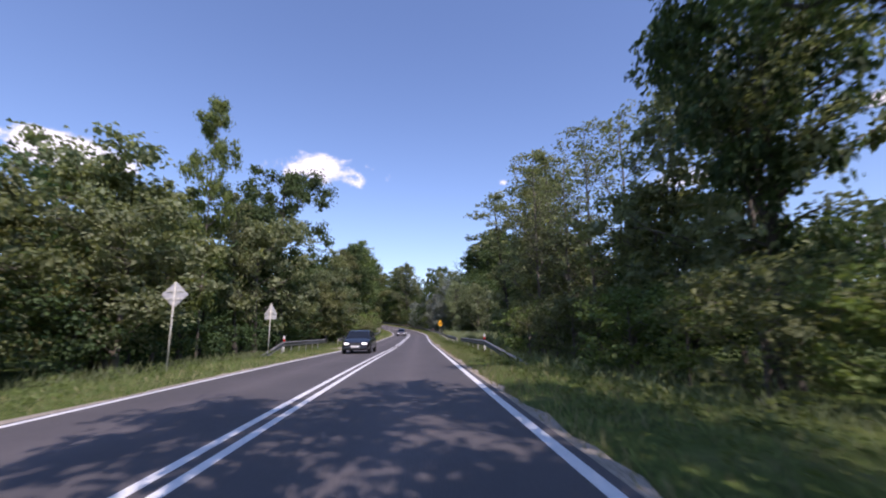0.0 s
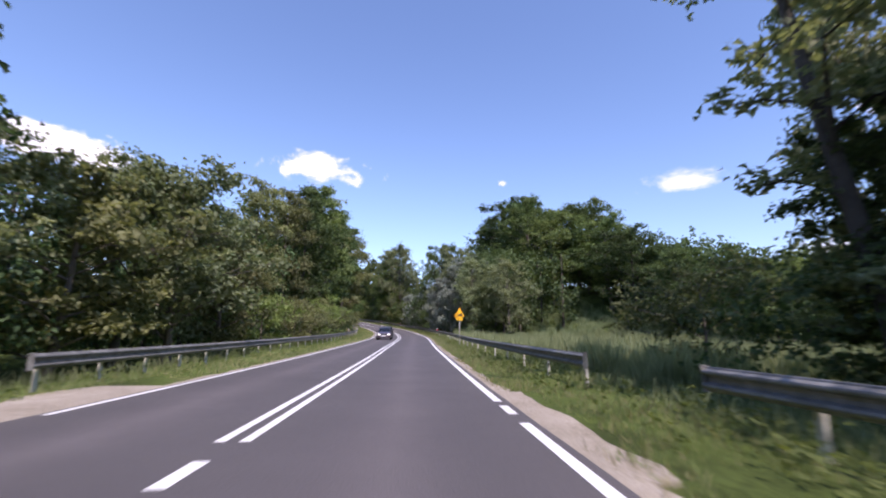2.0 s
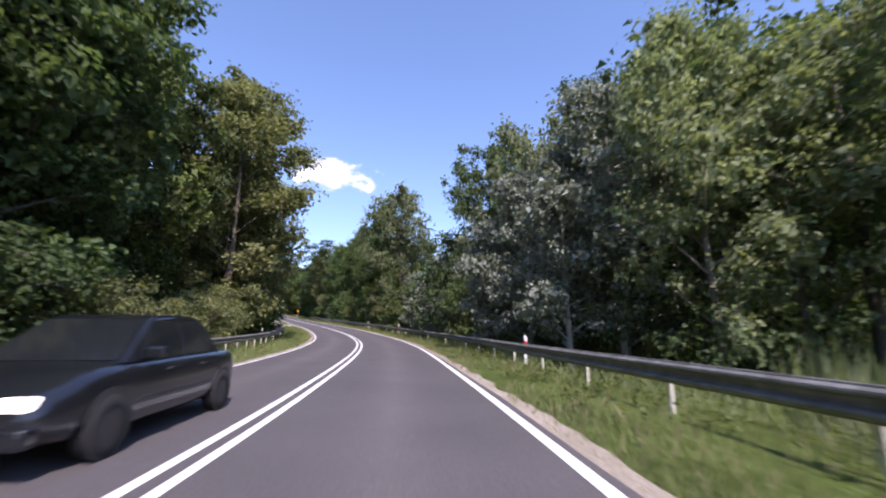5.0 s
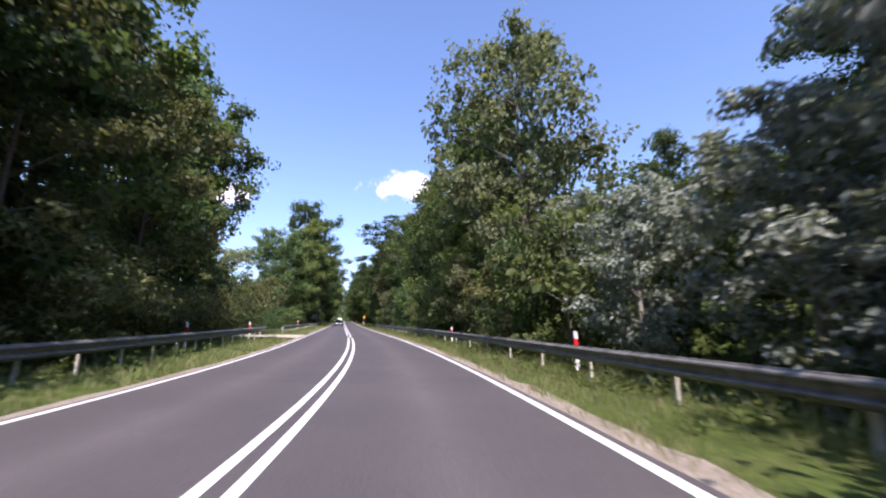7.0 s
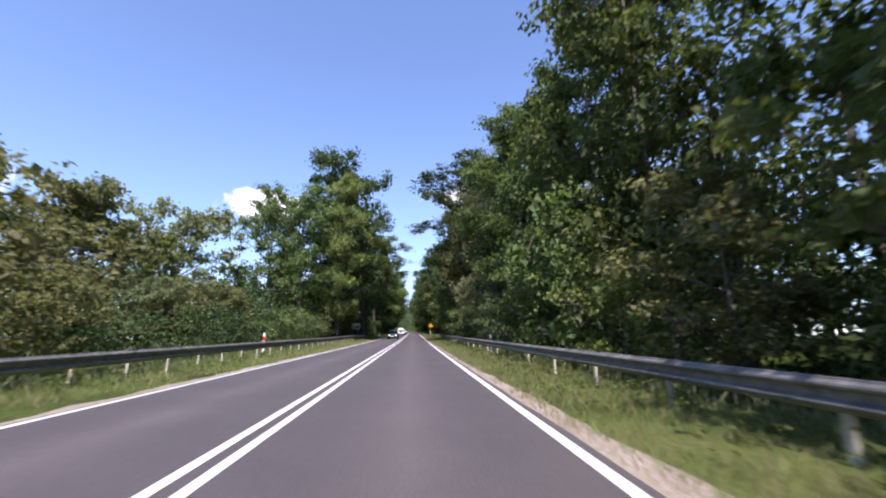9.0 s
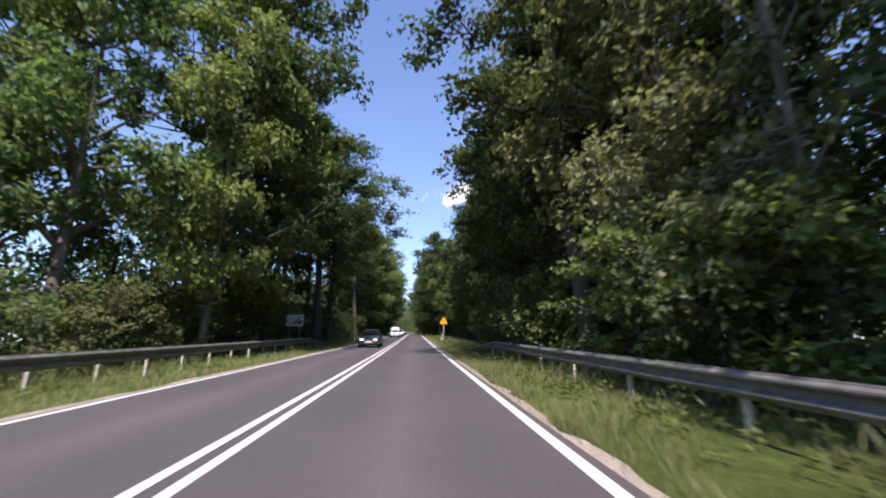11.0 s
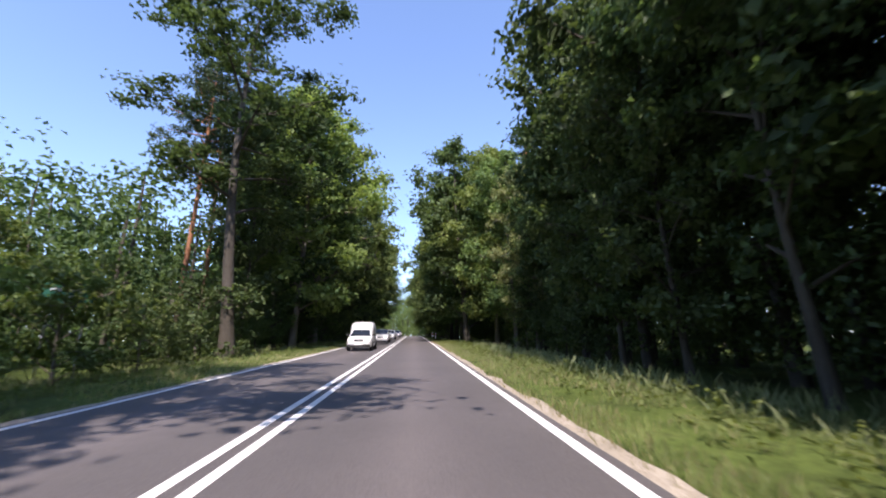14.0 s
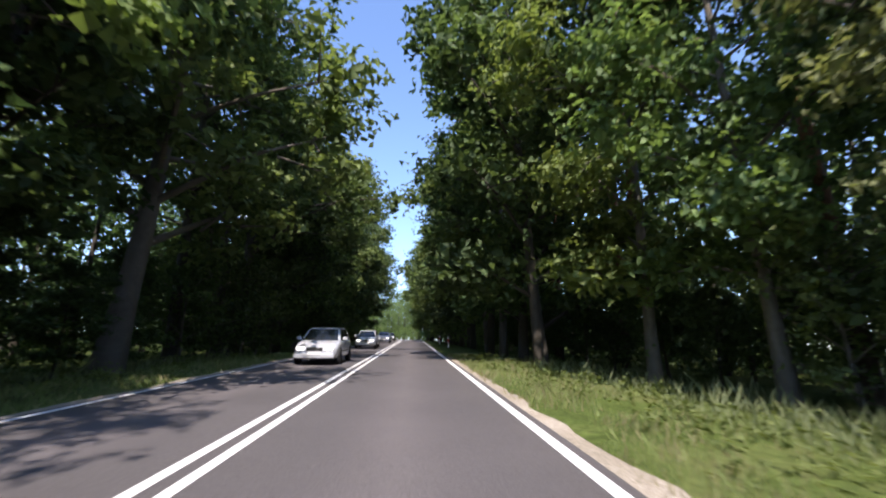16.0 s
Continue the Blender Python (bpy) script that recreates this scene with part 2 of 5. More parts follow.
M_YELLOW = material("sign_yellow", (0.95, 0.50, 0.0), 0.5)
M_ORANGE = material("sign_orange", (0.95, 0.36, 0.0), 0.5)
M_RED = material("reflector_red", (0.62, 0.02, 0.025), 0.4)
M_BLACK = material("sign_black", (0.012, 0.011, 0.011), 0.5)
M_WHITE = material("white_plastic", (0.78, 0.78, 0.76), 0.5)
link(M_WHITE, ramp(M_WHITE, noise_of(M_WHITE, 14.0, 4), [(0.25, (0.58, 0.57, 0.53)), (0.5, (0.80, 0.80, 0.78))]), base_of(M_WHITE))
M_GREEN = material("sign_green", (0.005, 0.080, 0.045), 0.5)
M_GREYSHAPE = material("sign_grey", (0.25, 0.25, 0.24), 0.6)
M_GLASS = material("tinted_car_glass", (0.012, 0.014, 0.016), 0.08, 0, 0.6)
M_TYRE = material("tyre_rubber", (0.02, 0.02, 0.02), 0.85)
M_RIM = material("alloy_rim", (0.45, 0.45, 0.46), 0.35, 0.8)
M_TRIM = material("black_plastic_trim", (0.03, 0.03, 0.03), 0.6)
M_LAMP = material("lit_headlamp", (0.9, 0.9, 0.9), 0.1)
M_LAMP.node_tree.nodes["Principled BSDF"].inputs["Emission Color"].default_value = (1.0, 0.95, 0.85, 1)
M_LAMP.node_tree.nodes["Principled BSDF"].inputs["Emission Strength"].default_value = 1.3


def car_paint(name, col):
    m = material(name, col, 0.28, 0.0, 0.5)
    b = m.node_tree.nodes["Principled BSDF"]
    b.inputs["Coat Weight"].default_value = 0.7
    b.inputs["Coat Roughness"].default_value = 0.05
    n = noise_of(m, 3.0, 5)
    link(m, ramp(m, n, [(0.3, tuple(v * 0.85 for v in col)), (0.7, tuple(min(1, v * 1.08) for v in col))]), base_of(m))
    return m


M_CAR_BLACK = car_paint("black_car_paint", (0.010, 0.011, 0.014))
M_CAR_DARKRED = car_paint("dark_plum_car_paint", (0.045, 0.03, 0.04))
M_CAR_GREEN = car_paint("dark_green_car_paint", (0.013, 0.024, 0.027))
M_CAR_WHITE = car_paint("white_car_paint", (0.78, 0.78, 0.77))
M_CAR_SILVER = car_paint("silver_car_paint", (0.48, 0.50, 0.53))
M_CAR_BLUE = car_paint("grey_blue_car_paint", (0.10, 0.12, 0.17))


# ---- building helpers ----
rng = np.random.default_rng(7)


def mesh_of(name, verts, faces, mat, smooth=False):
    me = bpy.data.meshes.new(name)
    me.from_pydata([tuple(map(float, v)) for v in verts], [], [tuple(map(int, f)) for f in faces])
    me.materials.append(mat)
    if smooth:
        me.polygons.foreach_set("use_smooth", [True] * len(me.polygons))
    return me


def part(name, data, parent, m=None, label=""):
    """A mesh object under a thing or a part."""
    ob = new(name, data)
    ob.parent = parent
    if m is not None:
        ob.matrix_basis = m
    return tagged(ob, label)


def thing(name, m, label, category, group=""):
    ob = new(name)
    ob.empty_display_size = 0.2
    ob.matrix_basis = m
    return tagged(ob, label, category, group)


def done(bm, name, mat, smooth=False):
    me = bpy.data.meshes.new(name)
    bm.to_mesh(me)
    bm.free()
    me.materials.append(mat)
    if smooth:
        me.polygons.foreach_set("use_smooth", [True] * len(me.polygons))
    return me


def box_mesh(name, size, mat, centre=(0, 0, 0), bevel=0.0):
    bm = bmesh.new()
    bmesh.ops.create_cube(bm, size=1, matrix=Matrix.Translation(centre) @ Matrix.Diagonal((*size, 1)))
    if bevel:
        bmesh.ops.bevel(bm, geom=bm.edges[:], offset=bevel, segments=2, affect="EDGES", profile=0.6)
    return done(bm, name, mat)


def prism_mesh(name, outline, depth, mat, bevel=0.0):
    """A flat plate in the x-z plane with the given outline; its face looks to -y, its back lies at y = depth."""
    bm = bmesh.new()
    f = bm.faces.new([bm.verts.new((x, 0, z)) for x, z in outline])
    ext = bmesh.ops.extrude_face_region(bm, geom=[f])
    bmesh.ops.translate(bm, verts=[v for v in ext["geom"] if isinstance(v, bmesh.types.BMVert)], vec=(0, depth, 0))
    bmesh.ops.recalc_face_normals(bm, faces=bm.faces[:])
    if bevel:
        bmesh.ops.bevel(bm, geom=bm.edges[:], offset=bevel, segments=1, affect="EDGES")
    return done(bm, name, mat)


def pole_mesh(name, radius, height, mat, sides=14):
    bm = bmesh.new()
    bmesh.ops.create_cone(bm, cap_ends=True, segments=sides, radius1=radius, radius2=radius, depth=height, matrix=Matrix.Translation((0, 0, height / 2)))
    rim = [e for e in bm.edges if all(v.co.z > height - 0.001 for v in e.verts)]
    bmesh.ops.bevel(bm, geom=rim, offset=radius * 0.3, segments=2, affect="EDGES")
    return done(bm, name, mat, True)


def rounded(points, radius, steps=4):
    """An outline with its corners rounded."""
    out = []
    for i, p in enumerate(points):
        a, b, c = Vector(points[i - 1]), Vector(p), Vector(points[(i + 1) % len(points)])
        p0, p1 = b + (a - b).normalized() * radius, b + (c - b).normalized() * radius
        for k in range(steps + 1):
            u = k / steps
            q = p0 * (1 - u) ** 2 + b * 2 * u * (1 - u) + p1 * u**2
            out.append((q.x, q.y))
    return out


def ground_rise(s, l):
    """Height of the land over the road's level."""
    a = np.abs(l)
    z = np.interp(a, (0, 3.9, 4.6, 5.6, 7.0, 9.0, 14, 30, 1500), (-0.10, -0.09, -0.05, -0.06, -0.16, -0.38, -0.45, -0.5, -0.5))
    hill = np.exp(-((s - 152.0) / 44.0) ** 2) * np.clip((l - np.interp(s, (96, 135), (31, 11))) / 26, 0, 1) ** 1.2 * 12.5
    hollow = -0.7 * np.exp(-((s - 80.0) / 30.0) ** 2) * np.clip((l - 7) / 6, 0, 1)
    lumps = 0.05 * np.sin(s * 0.9 + l * 1.7) * np.sin(s * 0.37 - l * 0.8) * np.clip((a - 4.8) / 2, 0, 1)
    return z + hill + hollow + lumps


NEAR_SIDE = 55.0


def land(s, l):
    """A place on the land, l metres to the right of the road's centre; far from the road the cross lines run parallel."""
    s, l = float(s), float(l)
    c = max(-NEAR_SIDE, min(NEAR_SIDE, l))
    x, y, z = road(s, c)
    far = l - c
    a = radians(14.0)
    return Vector((x + math.cos(a) * far, y + math.sin(a) * far, z * max(0.0, 1 - abs(far) / 900) + float(ground_rise(s, l))))


def at(s, l, turn=0.0, dz=0.0, size=1.0, lean=0.0):
    p = land(s, l)
    return pose(p.x, p.y, p.z + dz, lean, 0, heading(s) + turn) @ Matrix.Scale(size, 4)


def on_road(s, l, turn=0.0, dz=0.0):
    x, y, z = road(s, l)
    return pose(x, y, z + dz, 0, 0, heading(s)) @ pose(0, 0, 0, grade(s), 0, 0) @ pose(0, 0, 0, 0, 0, turn)


# ---- ground, road ----
def build_ground():
    ss = np.concatenate([np.arange(-400, -30, 40.0), np.arange(-30, 330, 1.5), np.arange(330, 700, 12.0), np.arange(700, 1480, 60.0)])
    side = np.array([0, 2, 3.8, 4.2, 4.6, 5.1, 5.6, 6.2, 7, 8, 9, 10.5, 12, 14, 17, 20, 25, 30, 36, 42, 48, 55, 80, 140, 260, 500, 900, 1600, 2600.0])
    ll = np.concatenate([-side[:0:-1], side])
    v = [land(s, l) for s in ss for l in ll]
    n = len(ll)
    f = [(i * n + j, i * n + j + 1, (i + 1) * n + j + 1, (i + 1) * n + j) for i in range(len(ss) - 1) for j in range(n - 1)]
    ob = new("ground", mesh_of("ground", v, f, M_GROUND, True))
    tagged(ob, "grassy roadside land with soil patches under the trees", "ground", kind="structure")


def ribbon(name, mat, s0, s1, inner, outer, top=0.0, thick=0.06, step=1.0, ragged=0.0, label="", category="road", z_of=None):
    """A strip along the road with sides that go down into the ground."""
    n = max(2, int(round((s1 - s0) / step)) + 1)
    v, f, uv = [], [], []
    for i, s in enumerate(np.linspace(s0, s1, n)):
        o = (outer(s) if callable(outer) else outer) + (ragged * (noise.noise((s * 0.8, inner, 3.1)) + 0.6 * noise.noise((s * 2.7, inner, 9.1))) if ragged else 0)
        for l, dz in ((inner, -thick), (inner, 0), (o, 0), (o, -thick)):
            x, y, z = road(s, l)
            base = top if z_of is None else z_of(s, l)
            v.append((x, y, z + base + dz))
            uv.append((l, s))
        if i:
            a, b = (i - 1) * 4, i * 4
            f += [(a + k, a + k + 1, b + k + 1, b + k) if o > inner else (a + k, b + k, b + k + 1, a + k + 1) for k in range(3)]
    last = (n - 1) * 4
    f += [(0, 1, 2, 3), (last, last + 3, last + 2, last + 1)]
    me = mesh_of(name, v, f, mat)
    lay = me.uv_layers.new(name="UVMap")
    idx = np.empty(len(me.loops), dtype=np.int32)
    me.loops.foreach_get("vertex_index", idx)
    lay.data.foreach_set("uv", np.asarray(uv, dtype=np.float32)[idx].ravel())
    return tagged(new(name, me), label, category, kind="structure")


build_ground()
ribbon("road", M_ASPHALT, -60, 900, -3.72, 3.90, 0.0, 0.12, 1.5, 0.03, "two-lane grey asphalt road with faint wheel tracks and a painted mid-lane sheen")


def marking(s0, s1, l, w):
    ribbon("road_marking", M_PAINT, s0, s1, l - w / 2, l + w / 2, 0.004, 0.003, 1.0, 0.0, "white painted road line on asphalt", "road marking")


LEFT_EDGE, RIGHT_EDGE = -3.56, 3.70
for a, b in ((-60, 41.5), (45.6, 179.5), (184.5, 262.3), (263.4, 900)):
    marking(a, b, -0.145, 0.13)
    marking(a, b, 0.145, 0.13)
for a, b in ((42.2, 43.2), (44.0, 44.8), (180.2, 181.5), (182.2, 183.5)):
    marking(a, b, 0.02, 0.17)
for a, b in ((-60, 41), (47.5, 181.5), (186.5, 900)):
    marking(a, b, LEFT_EDGE, 0.13)
for k in range(3):
    marking(41.6 + k * 2.0, 42.6 + k * 2.0, LEFT_EDGE, 0.13)
for k in range(2):
    marking(182.3 + k * 2.1, 183.3 + k * 2.1, LEFT_EDGE, 0.13)
for a, b in ((-60, 46.5), (47.2, 48.0), (48.5, 262.7), (263.3, 900)):
    marking(a, b, RIGHT_EDGE, 0.15)


def shoulder_z(s, l):
    return -0.012 if abs(l) < 4.3 else -0.035


def gravel_edge(s):
    return float(np.interp(s, (0, 30, 60, 120, 150, 185, 205, 255, 285, 330), (4.1, 4.15, 4.25, 4.2, 4.4, 4.45, 4.1, 4.1, 4.15, 4.2)))


ribbon("gravel_shoulder", M_GRAVEL, -30, 330, 3.86, gravel_edge, -0.012, 0.1, 0.5, 0.22, "narrow shoulder of pale sandy gravel", "shoulder", shoulder_z)
ribbon("gravel_shoulder", M_GRAVEL, -30, 330, -3.68, -4.0, -0.012, 0.1, 0.5, 0.16, "narrow shoulder of pale sandy gravel", "shoulder", shoulder_z)
ribbon("gravel_apron", M_GRAVEL, 38, 51.5, -3.68, -5.6, -0.02, 0.1, 0.5, 0.5, "worn gravel lay-by beside the road", "lay-by")
ribbon("gravel_apron", M_GRAVEL, 44, 50, 3.86, 4.5, -0.02, 0.1, 0.5, 0.25, "worn gravel field entrance beside the road", "lay-by")


def driveway():
    v, f = [], []
    rows = 26
    for i in range(rows):
        u = i / (rows - 1)
        l = -3.68 - u * 16
        for k in range(7):
            w = (4.2 - 1.9 * min(1, u * 3)) * (1 + 0.12 * noise.noise((u * 9, k > 3, 1)))
            s = 183.6 + (k / 3 - 1) * w + u * u * 9
            x, y, z = road(s, l)
            v.append((x, y, z + max(float(ground_rise(s, l)) + 0.04, -0.03) if u > 0.1 else z - 0.02))
        if i:
            f += [((i - 1) * 7 + k, i * 7 + k, i * 7 + k + 1, (i - 1) * 7 + k + 1) for k in range(6)]
    tagged(new("driveway", mesh_of("driveway", v, f, M_SAND, True)), "pale sandy track leaving the road", "driveway", kind="structure")


driveway()


# ---- clouds, far off ----
def cloud(direction, width, height, soft, density, seed):
    """A small bright cloud in the distance: a thin curved sheet whose body thins out to nothing at its rim."""
    m = bpy.data.materials.new("cloud_vapour")
    m.use_nodes = True
    t = m.node_tree
    t.nodes.remove(t.nodes["Principled BSDF"])
    tc = t.nodes.new("ShaderNodeTexCoord")
    off = node(m, "ShaderNodeVectorMath")
    off.operation = "ADD"
    off.inputs[1].default_value = (seed * 3.7, seed * 1.3, 0.0)
    link(m, tc.outputs["Generated"], off.inputs[0])
    n = node(m, "ShaderNodeTexNoise", Scale=3.2, Detail=7.0, Roughness=0.62)
    link(m, off.outputs[0], n.inputs["Vector"])
    cen = node(m, "ShaderNodeVectorMath")
    cen.operation = "SUBTRACT"
    cen.inputs[1].default_value = (0.5, 0.5, 0.42)
    link(m, tc.outputs["Generated"], cen.inputs[0])
    flat = node(m, "ShaderNodeVectorMath")
    flat.operation = "MULTIPLY"
    flat.inputs[1].default_value = (2.0, 0.0, 2.3)
    link(m, cen.outputs[0], flat.inputs[0])
    ln = node(m, "ShaderNodeVectorMath")
    ln.operation = "LENGTH"
    link(m, flat.outputs[0], ln.inputs[0])
    body = node(m, "ShaderNodeMath")
    body.operation = "SUBTRACT"
    body.inputs[0].default_value = 0.62
    link(m, ln.outputs["Value"], body.inputs[1])
    rag = node(m, "ShaderNodeMath")
    rag.operation = "MULTIPLY_ADD"
    rag.inputs[1].default_value, rag.inputs[2].default_value = 1.5, -0.75
    link(m, n.outputs["Fac"], rag.inputs[0])
    tot = node(m, "ShaderNodeMath")
    tot.operation = "ADD"
    link(m, body.outputs[0], tot.inputs[0])
    link(m, rag.outputs[0], tot.inputs[1])
    al = node(m, "ShaderNodeMapRange")
    al.interpolation_type = "SMOOTHSTEP"
    al.inputs["From Min"].default_value, al.inputs["From Max"].default_value, al.inputs["To Max"].default_value = 0.0, soft, density
    link(m, tot.outputs[0], al.inputs["Value"])
    # the sheet glows by itself, in place of sunlight on the cloud
    em = node(m, "ShaderNodeEmission", Color=(0.93, 0.95, 1.0, 1), Strength=0.98)
    tr = node(m, "ShaderNodeBsdfTransparent")
    mix = node(m, "ShaderNodeMixShader")
    link(m, al.outputs[0], mix.inputs[0])
    link(m, tr.outputs[0], mix.inputs[1])
    link(m, em.outputs[0], mix.inputs[2])
    link(m, mix.outputs[0], t.nodes["Material Output"].inputs[0])
    far = 3800.0
    d = Vector(direction).normalized()
    w, h = far * math.tan(radians(width)), far * math.tan(radians(height))
    v = [((i / 6 - 1) * w, -0.08 * w * (i / 6 - 1) ** 2, (j / 3 - 1) * h) for j in range(7) for i in range(13)]
    f = [(j * 13 + i, j * 13 + i + 1, (j + 1) * 13 + i + 1, (j + 1) * 13 + i) for j in range(6) for i in range(12)]
    ob = new("cloud", mesh_of("cloud", v, f, m, True))
    ob.matrix_basis = Matrix.Translation(d * far) @ d.to_track_quat("Y", "Z").to_matrix().to_4x4()
    tagged(ob, "small white fair-weather cloud in a blue sky", "cloud", kind="structure")


def sky_way(azimuth, elevation):
    a, e = radians(azimuth), radians(elevation)
    return (math.sin(a) * math.cos(e), math.cos(a) * math.cos(e), math.sin(e))


cloud(sky_way(-12.0, 20.9), 9.6, 4.2, 0.34, 1.0, 8)
cloud(sky_way(33.8, 17.6), 8.0, 2.4, 0.6, 0.7, 2)
cloud(sky_way(11.9, 19.2), 1.0, 0.9, 0.5, 0.75, 3)
cloud(sky_way(51.5, 21.0), 3.6, 1.8, 0.4, 1.0, 4)
cloud(sky_way(-38.6, 18.5), 9.4, 3.6, 0.30, 1.0, 5)
cloud(sky_way(-65.5, 17.0), 5.5, 4.0, 0.4, 1.0, 6)
cloud(sky_way(46.5, 8.5), 7.0, 3.0, 0.5, 0.8, 7)


# ---- plants ----
def tubes(paths, sides=6):
    """Tapered branches: each path is a list of (point, radius)."""
    v, f = [], []
    for path in paths:
        start = len(v)
        for i, (p, r) in enumerate(path):
            a = Vector(path[max(0, i - 1)][0])
            b = Vector(path[min(len(path) - 1, i + 1)][0])
            d = (b - a).normalized()
            u = d.orthogonal().normalized()
            w = d.cross(u)
            v += [Vector(p) + (u * math.cos(2 * math.pi * k / sides) + w * math.sin(2 * math.pi * k / sides)) * r for k in range(sides)]
            if i:
                o = start + (i - 1) * sides
                f += [(o + k, o + (k + 1) % sides, o + sides + (k + 1) % sides, o + sides + k) for k in range(sides)]
        f.append(tuple(start + (len(path) - 1) * sides + k for k in range(sides)))
    return v, f


def leaf_arrays(centres, normals, length, width, r, hang=0.0):
    """Folded pointed leaves or leaf sprays, one for each centre: corners and triangles."""
    n = len(centres)
    t = r.normal(size=(n, 3))
    t[:, 2] -= hang
    nn = normals / (np.linalg.norm(normals, axis=1, keepdims=True) + 1e-9)
    t -= nn * (t * nn).sum(1, keepdims=True)
    t /= np.linalg.norm(t, axis=1, keepdims=True) + 1e-9
    b = np.cross(nn, t)
    ln = (length * r.uniform(0.6, 1.35, n))[:, None]
    wd = (width * r.uniform(0.65, 1.3, n))[:, None]
    fold = nn * wd * r.uniform(0.15, 0.6, n)[:, None]
    skew = t * ln * r.uniform(-0.25, 0.25, n)[:, None]
    quad = np.stack([centres - t * ln * 0.5, centres + b * wd * 0.5 + fold + skew, centres + t * ln * 0.5 - fold * 0.6, centres - b * wd * 0.5 + fold - skew], axis=1)
    verts = quad.reshape(-1, 3).astype(np.float32)
    k = np.arange(n)[:, None] * 4
    faces = np.concatenate([k + np.array([[0, 1, 2]]), k + np.array([[0, 2, 3]])], axis=1).reshape(-1, 3)
    return verts, faces


def fast_mesh(name, verts, faces, mats, index=None):
    me = bpy.data.meshes.new(name)
    me.vertices.add(len(verts))
    me.vertices.foreach_set("co", verts.ravel())
    me.loops.add(faces.size)
    me.loops.foreach_set("vertex_index", faces.ravel().astype(np.int32))
    me.polygons.add(len(faces))
    me.polygons.foreach_set("loop_start", np.arange(0, faces.size, 3, dtype=np.int32))
    for mat in mats:
        me.materials.append(mat)
    if index is not None:
        me.polygons.foreach_set("material_index", index)
    me.update(calc_edges=True)
    me.validate()
    return me


def leaf_cards(name, centres, normals, length, width, mat, r, hang=0.0):
    return fast_mesh(name, *leaf_arrays(centres, normals, length, width, r, hang), [mat])


def clump_leaves(clumps, count, r, flat=0.65, upward=0.7, tufts=9):
    """Leaf places on tufts spread over the clumps (centre, radius): layered sprays with gaps between them."""
    c = np.array([q[0] for q in clumps])
    rad = np.array([q[1] for q in clumps])
    n = len(clumps) * tufts
    own = np.repeat(np.arange(len(clumps)), tufts)
    d = r.normal(size=(n, 3))
    d[:, 2] += 0.25
    d /= np.linalg.norm(d, axis=1, keepdims=True)
    tc = c[own] + d * (rad[own] * r.uniform(0.5, 1.08, n))[:, None] * np.array([1, 1, flat])
    tr = rad[own] * r.uniform(0.24, 0.50, n)
    pick = r.choice(n, size=count, p=tr**2 / (tr**2).sum())
    off = r.normal(size=(count, 3)) * np.array([0.62, 0.62, 0.34])
    p = tc[pick] + off * tr[pick][:, None]
    nrm = d[pick] * 0.45 + np.array([0, 0, upward]) + off * np.array([0.5, 0.5, 0.9]) + r.normal(size=(count, 3)) * 0.38
    return p, nrm


def inner_leaves(clumps, count, r, flat=0.65):
    """Oversized filler leaves inside the clumps, added to close the crown and darken its inside."""
    c = np.array([q[0] for q in clumps])
    rad = np.array([q[1] for q in clumps])
    pick = r.choice(len(clumps), size=count, p=rad**2 / (rad**2).sum())
    d = r.normal(size=(count, 3))
    d /= np.linalg.norm(d, axis=1, keepdims=True)
    p = c[pick] + d * (rad[pick] * r.uniform(0.0, 0.72, count))[:, None] * np.array([1, 1, flat])
    return p, d + r.normal(size=(count, 3)) * 0.5


def crown_mesh(name, clumps, leaves, leaf, inner, inner_size, mat, r, hang=0.0, upward=0.7, ratio=0.68):
    p, n = clump_leaves(clumps, leaves, r, upward=upward)
    v, f = leaf_arrays(p, n, leaf, leaf * ratio, r, hang)
    if inner:
        q, m = inner_leaves(clumps, inner, r)
        v2, f2 = leaf_arrays(q, m, inner_size, inner_size * 0.75, r, hang)
        v, f = np.concatenate([v, v2]), np.concatenate([f, f2 + len(v)])
    return fast_mesh(name, v, f, [mat])


def crown_width(u, shape):
    if shape == "round":
        return (1 - (2 * u - 0.85) ** 2 / 1.45) ** 0.5 if (2 * u - 0.85) ** 2 < 1.45 else 0.1
    if shape == "edge":
        return 0.62 + 0.38 * math.sin(math.pi * min(1, u * 1.25)) if u < 0.72 else max(0.12, 1.0 - ((u - 0.45) / 0.58) ** 2 * 0.98)
    if shape == "slim":
        return 0.35 + 0.65 * math.sin(math.pi * min(1, 0.15 + u * 0.8)) if u < 0.8 else max(0.1, (1 - u) * 3.4)
    return max(0.12, 1 - u * 0.9)


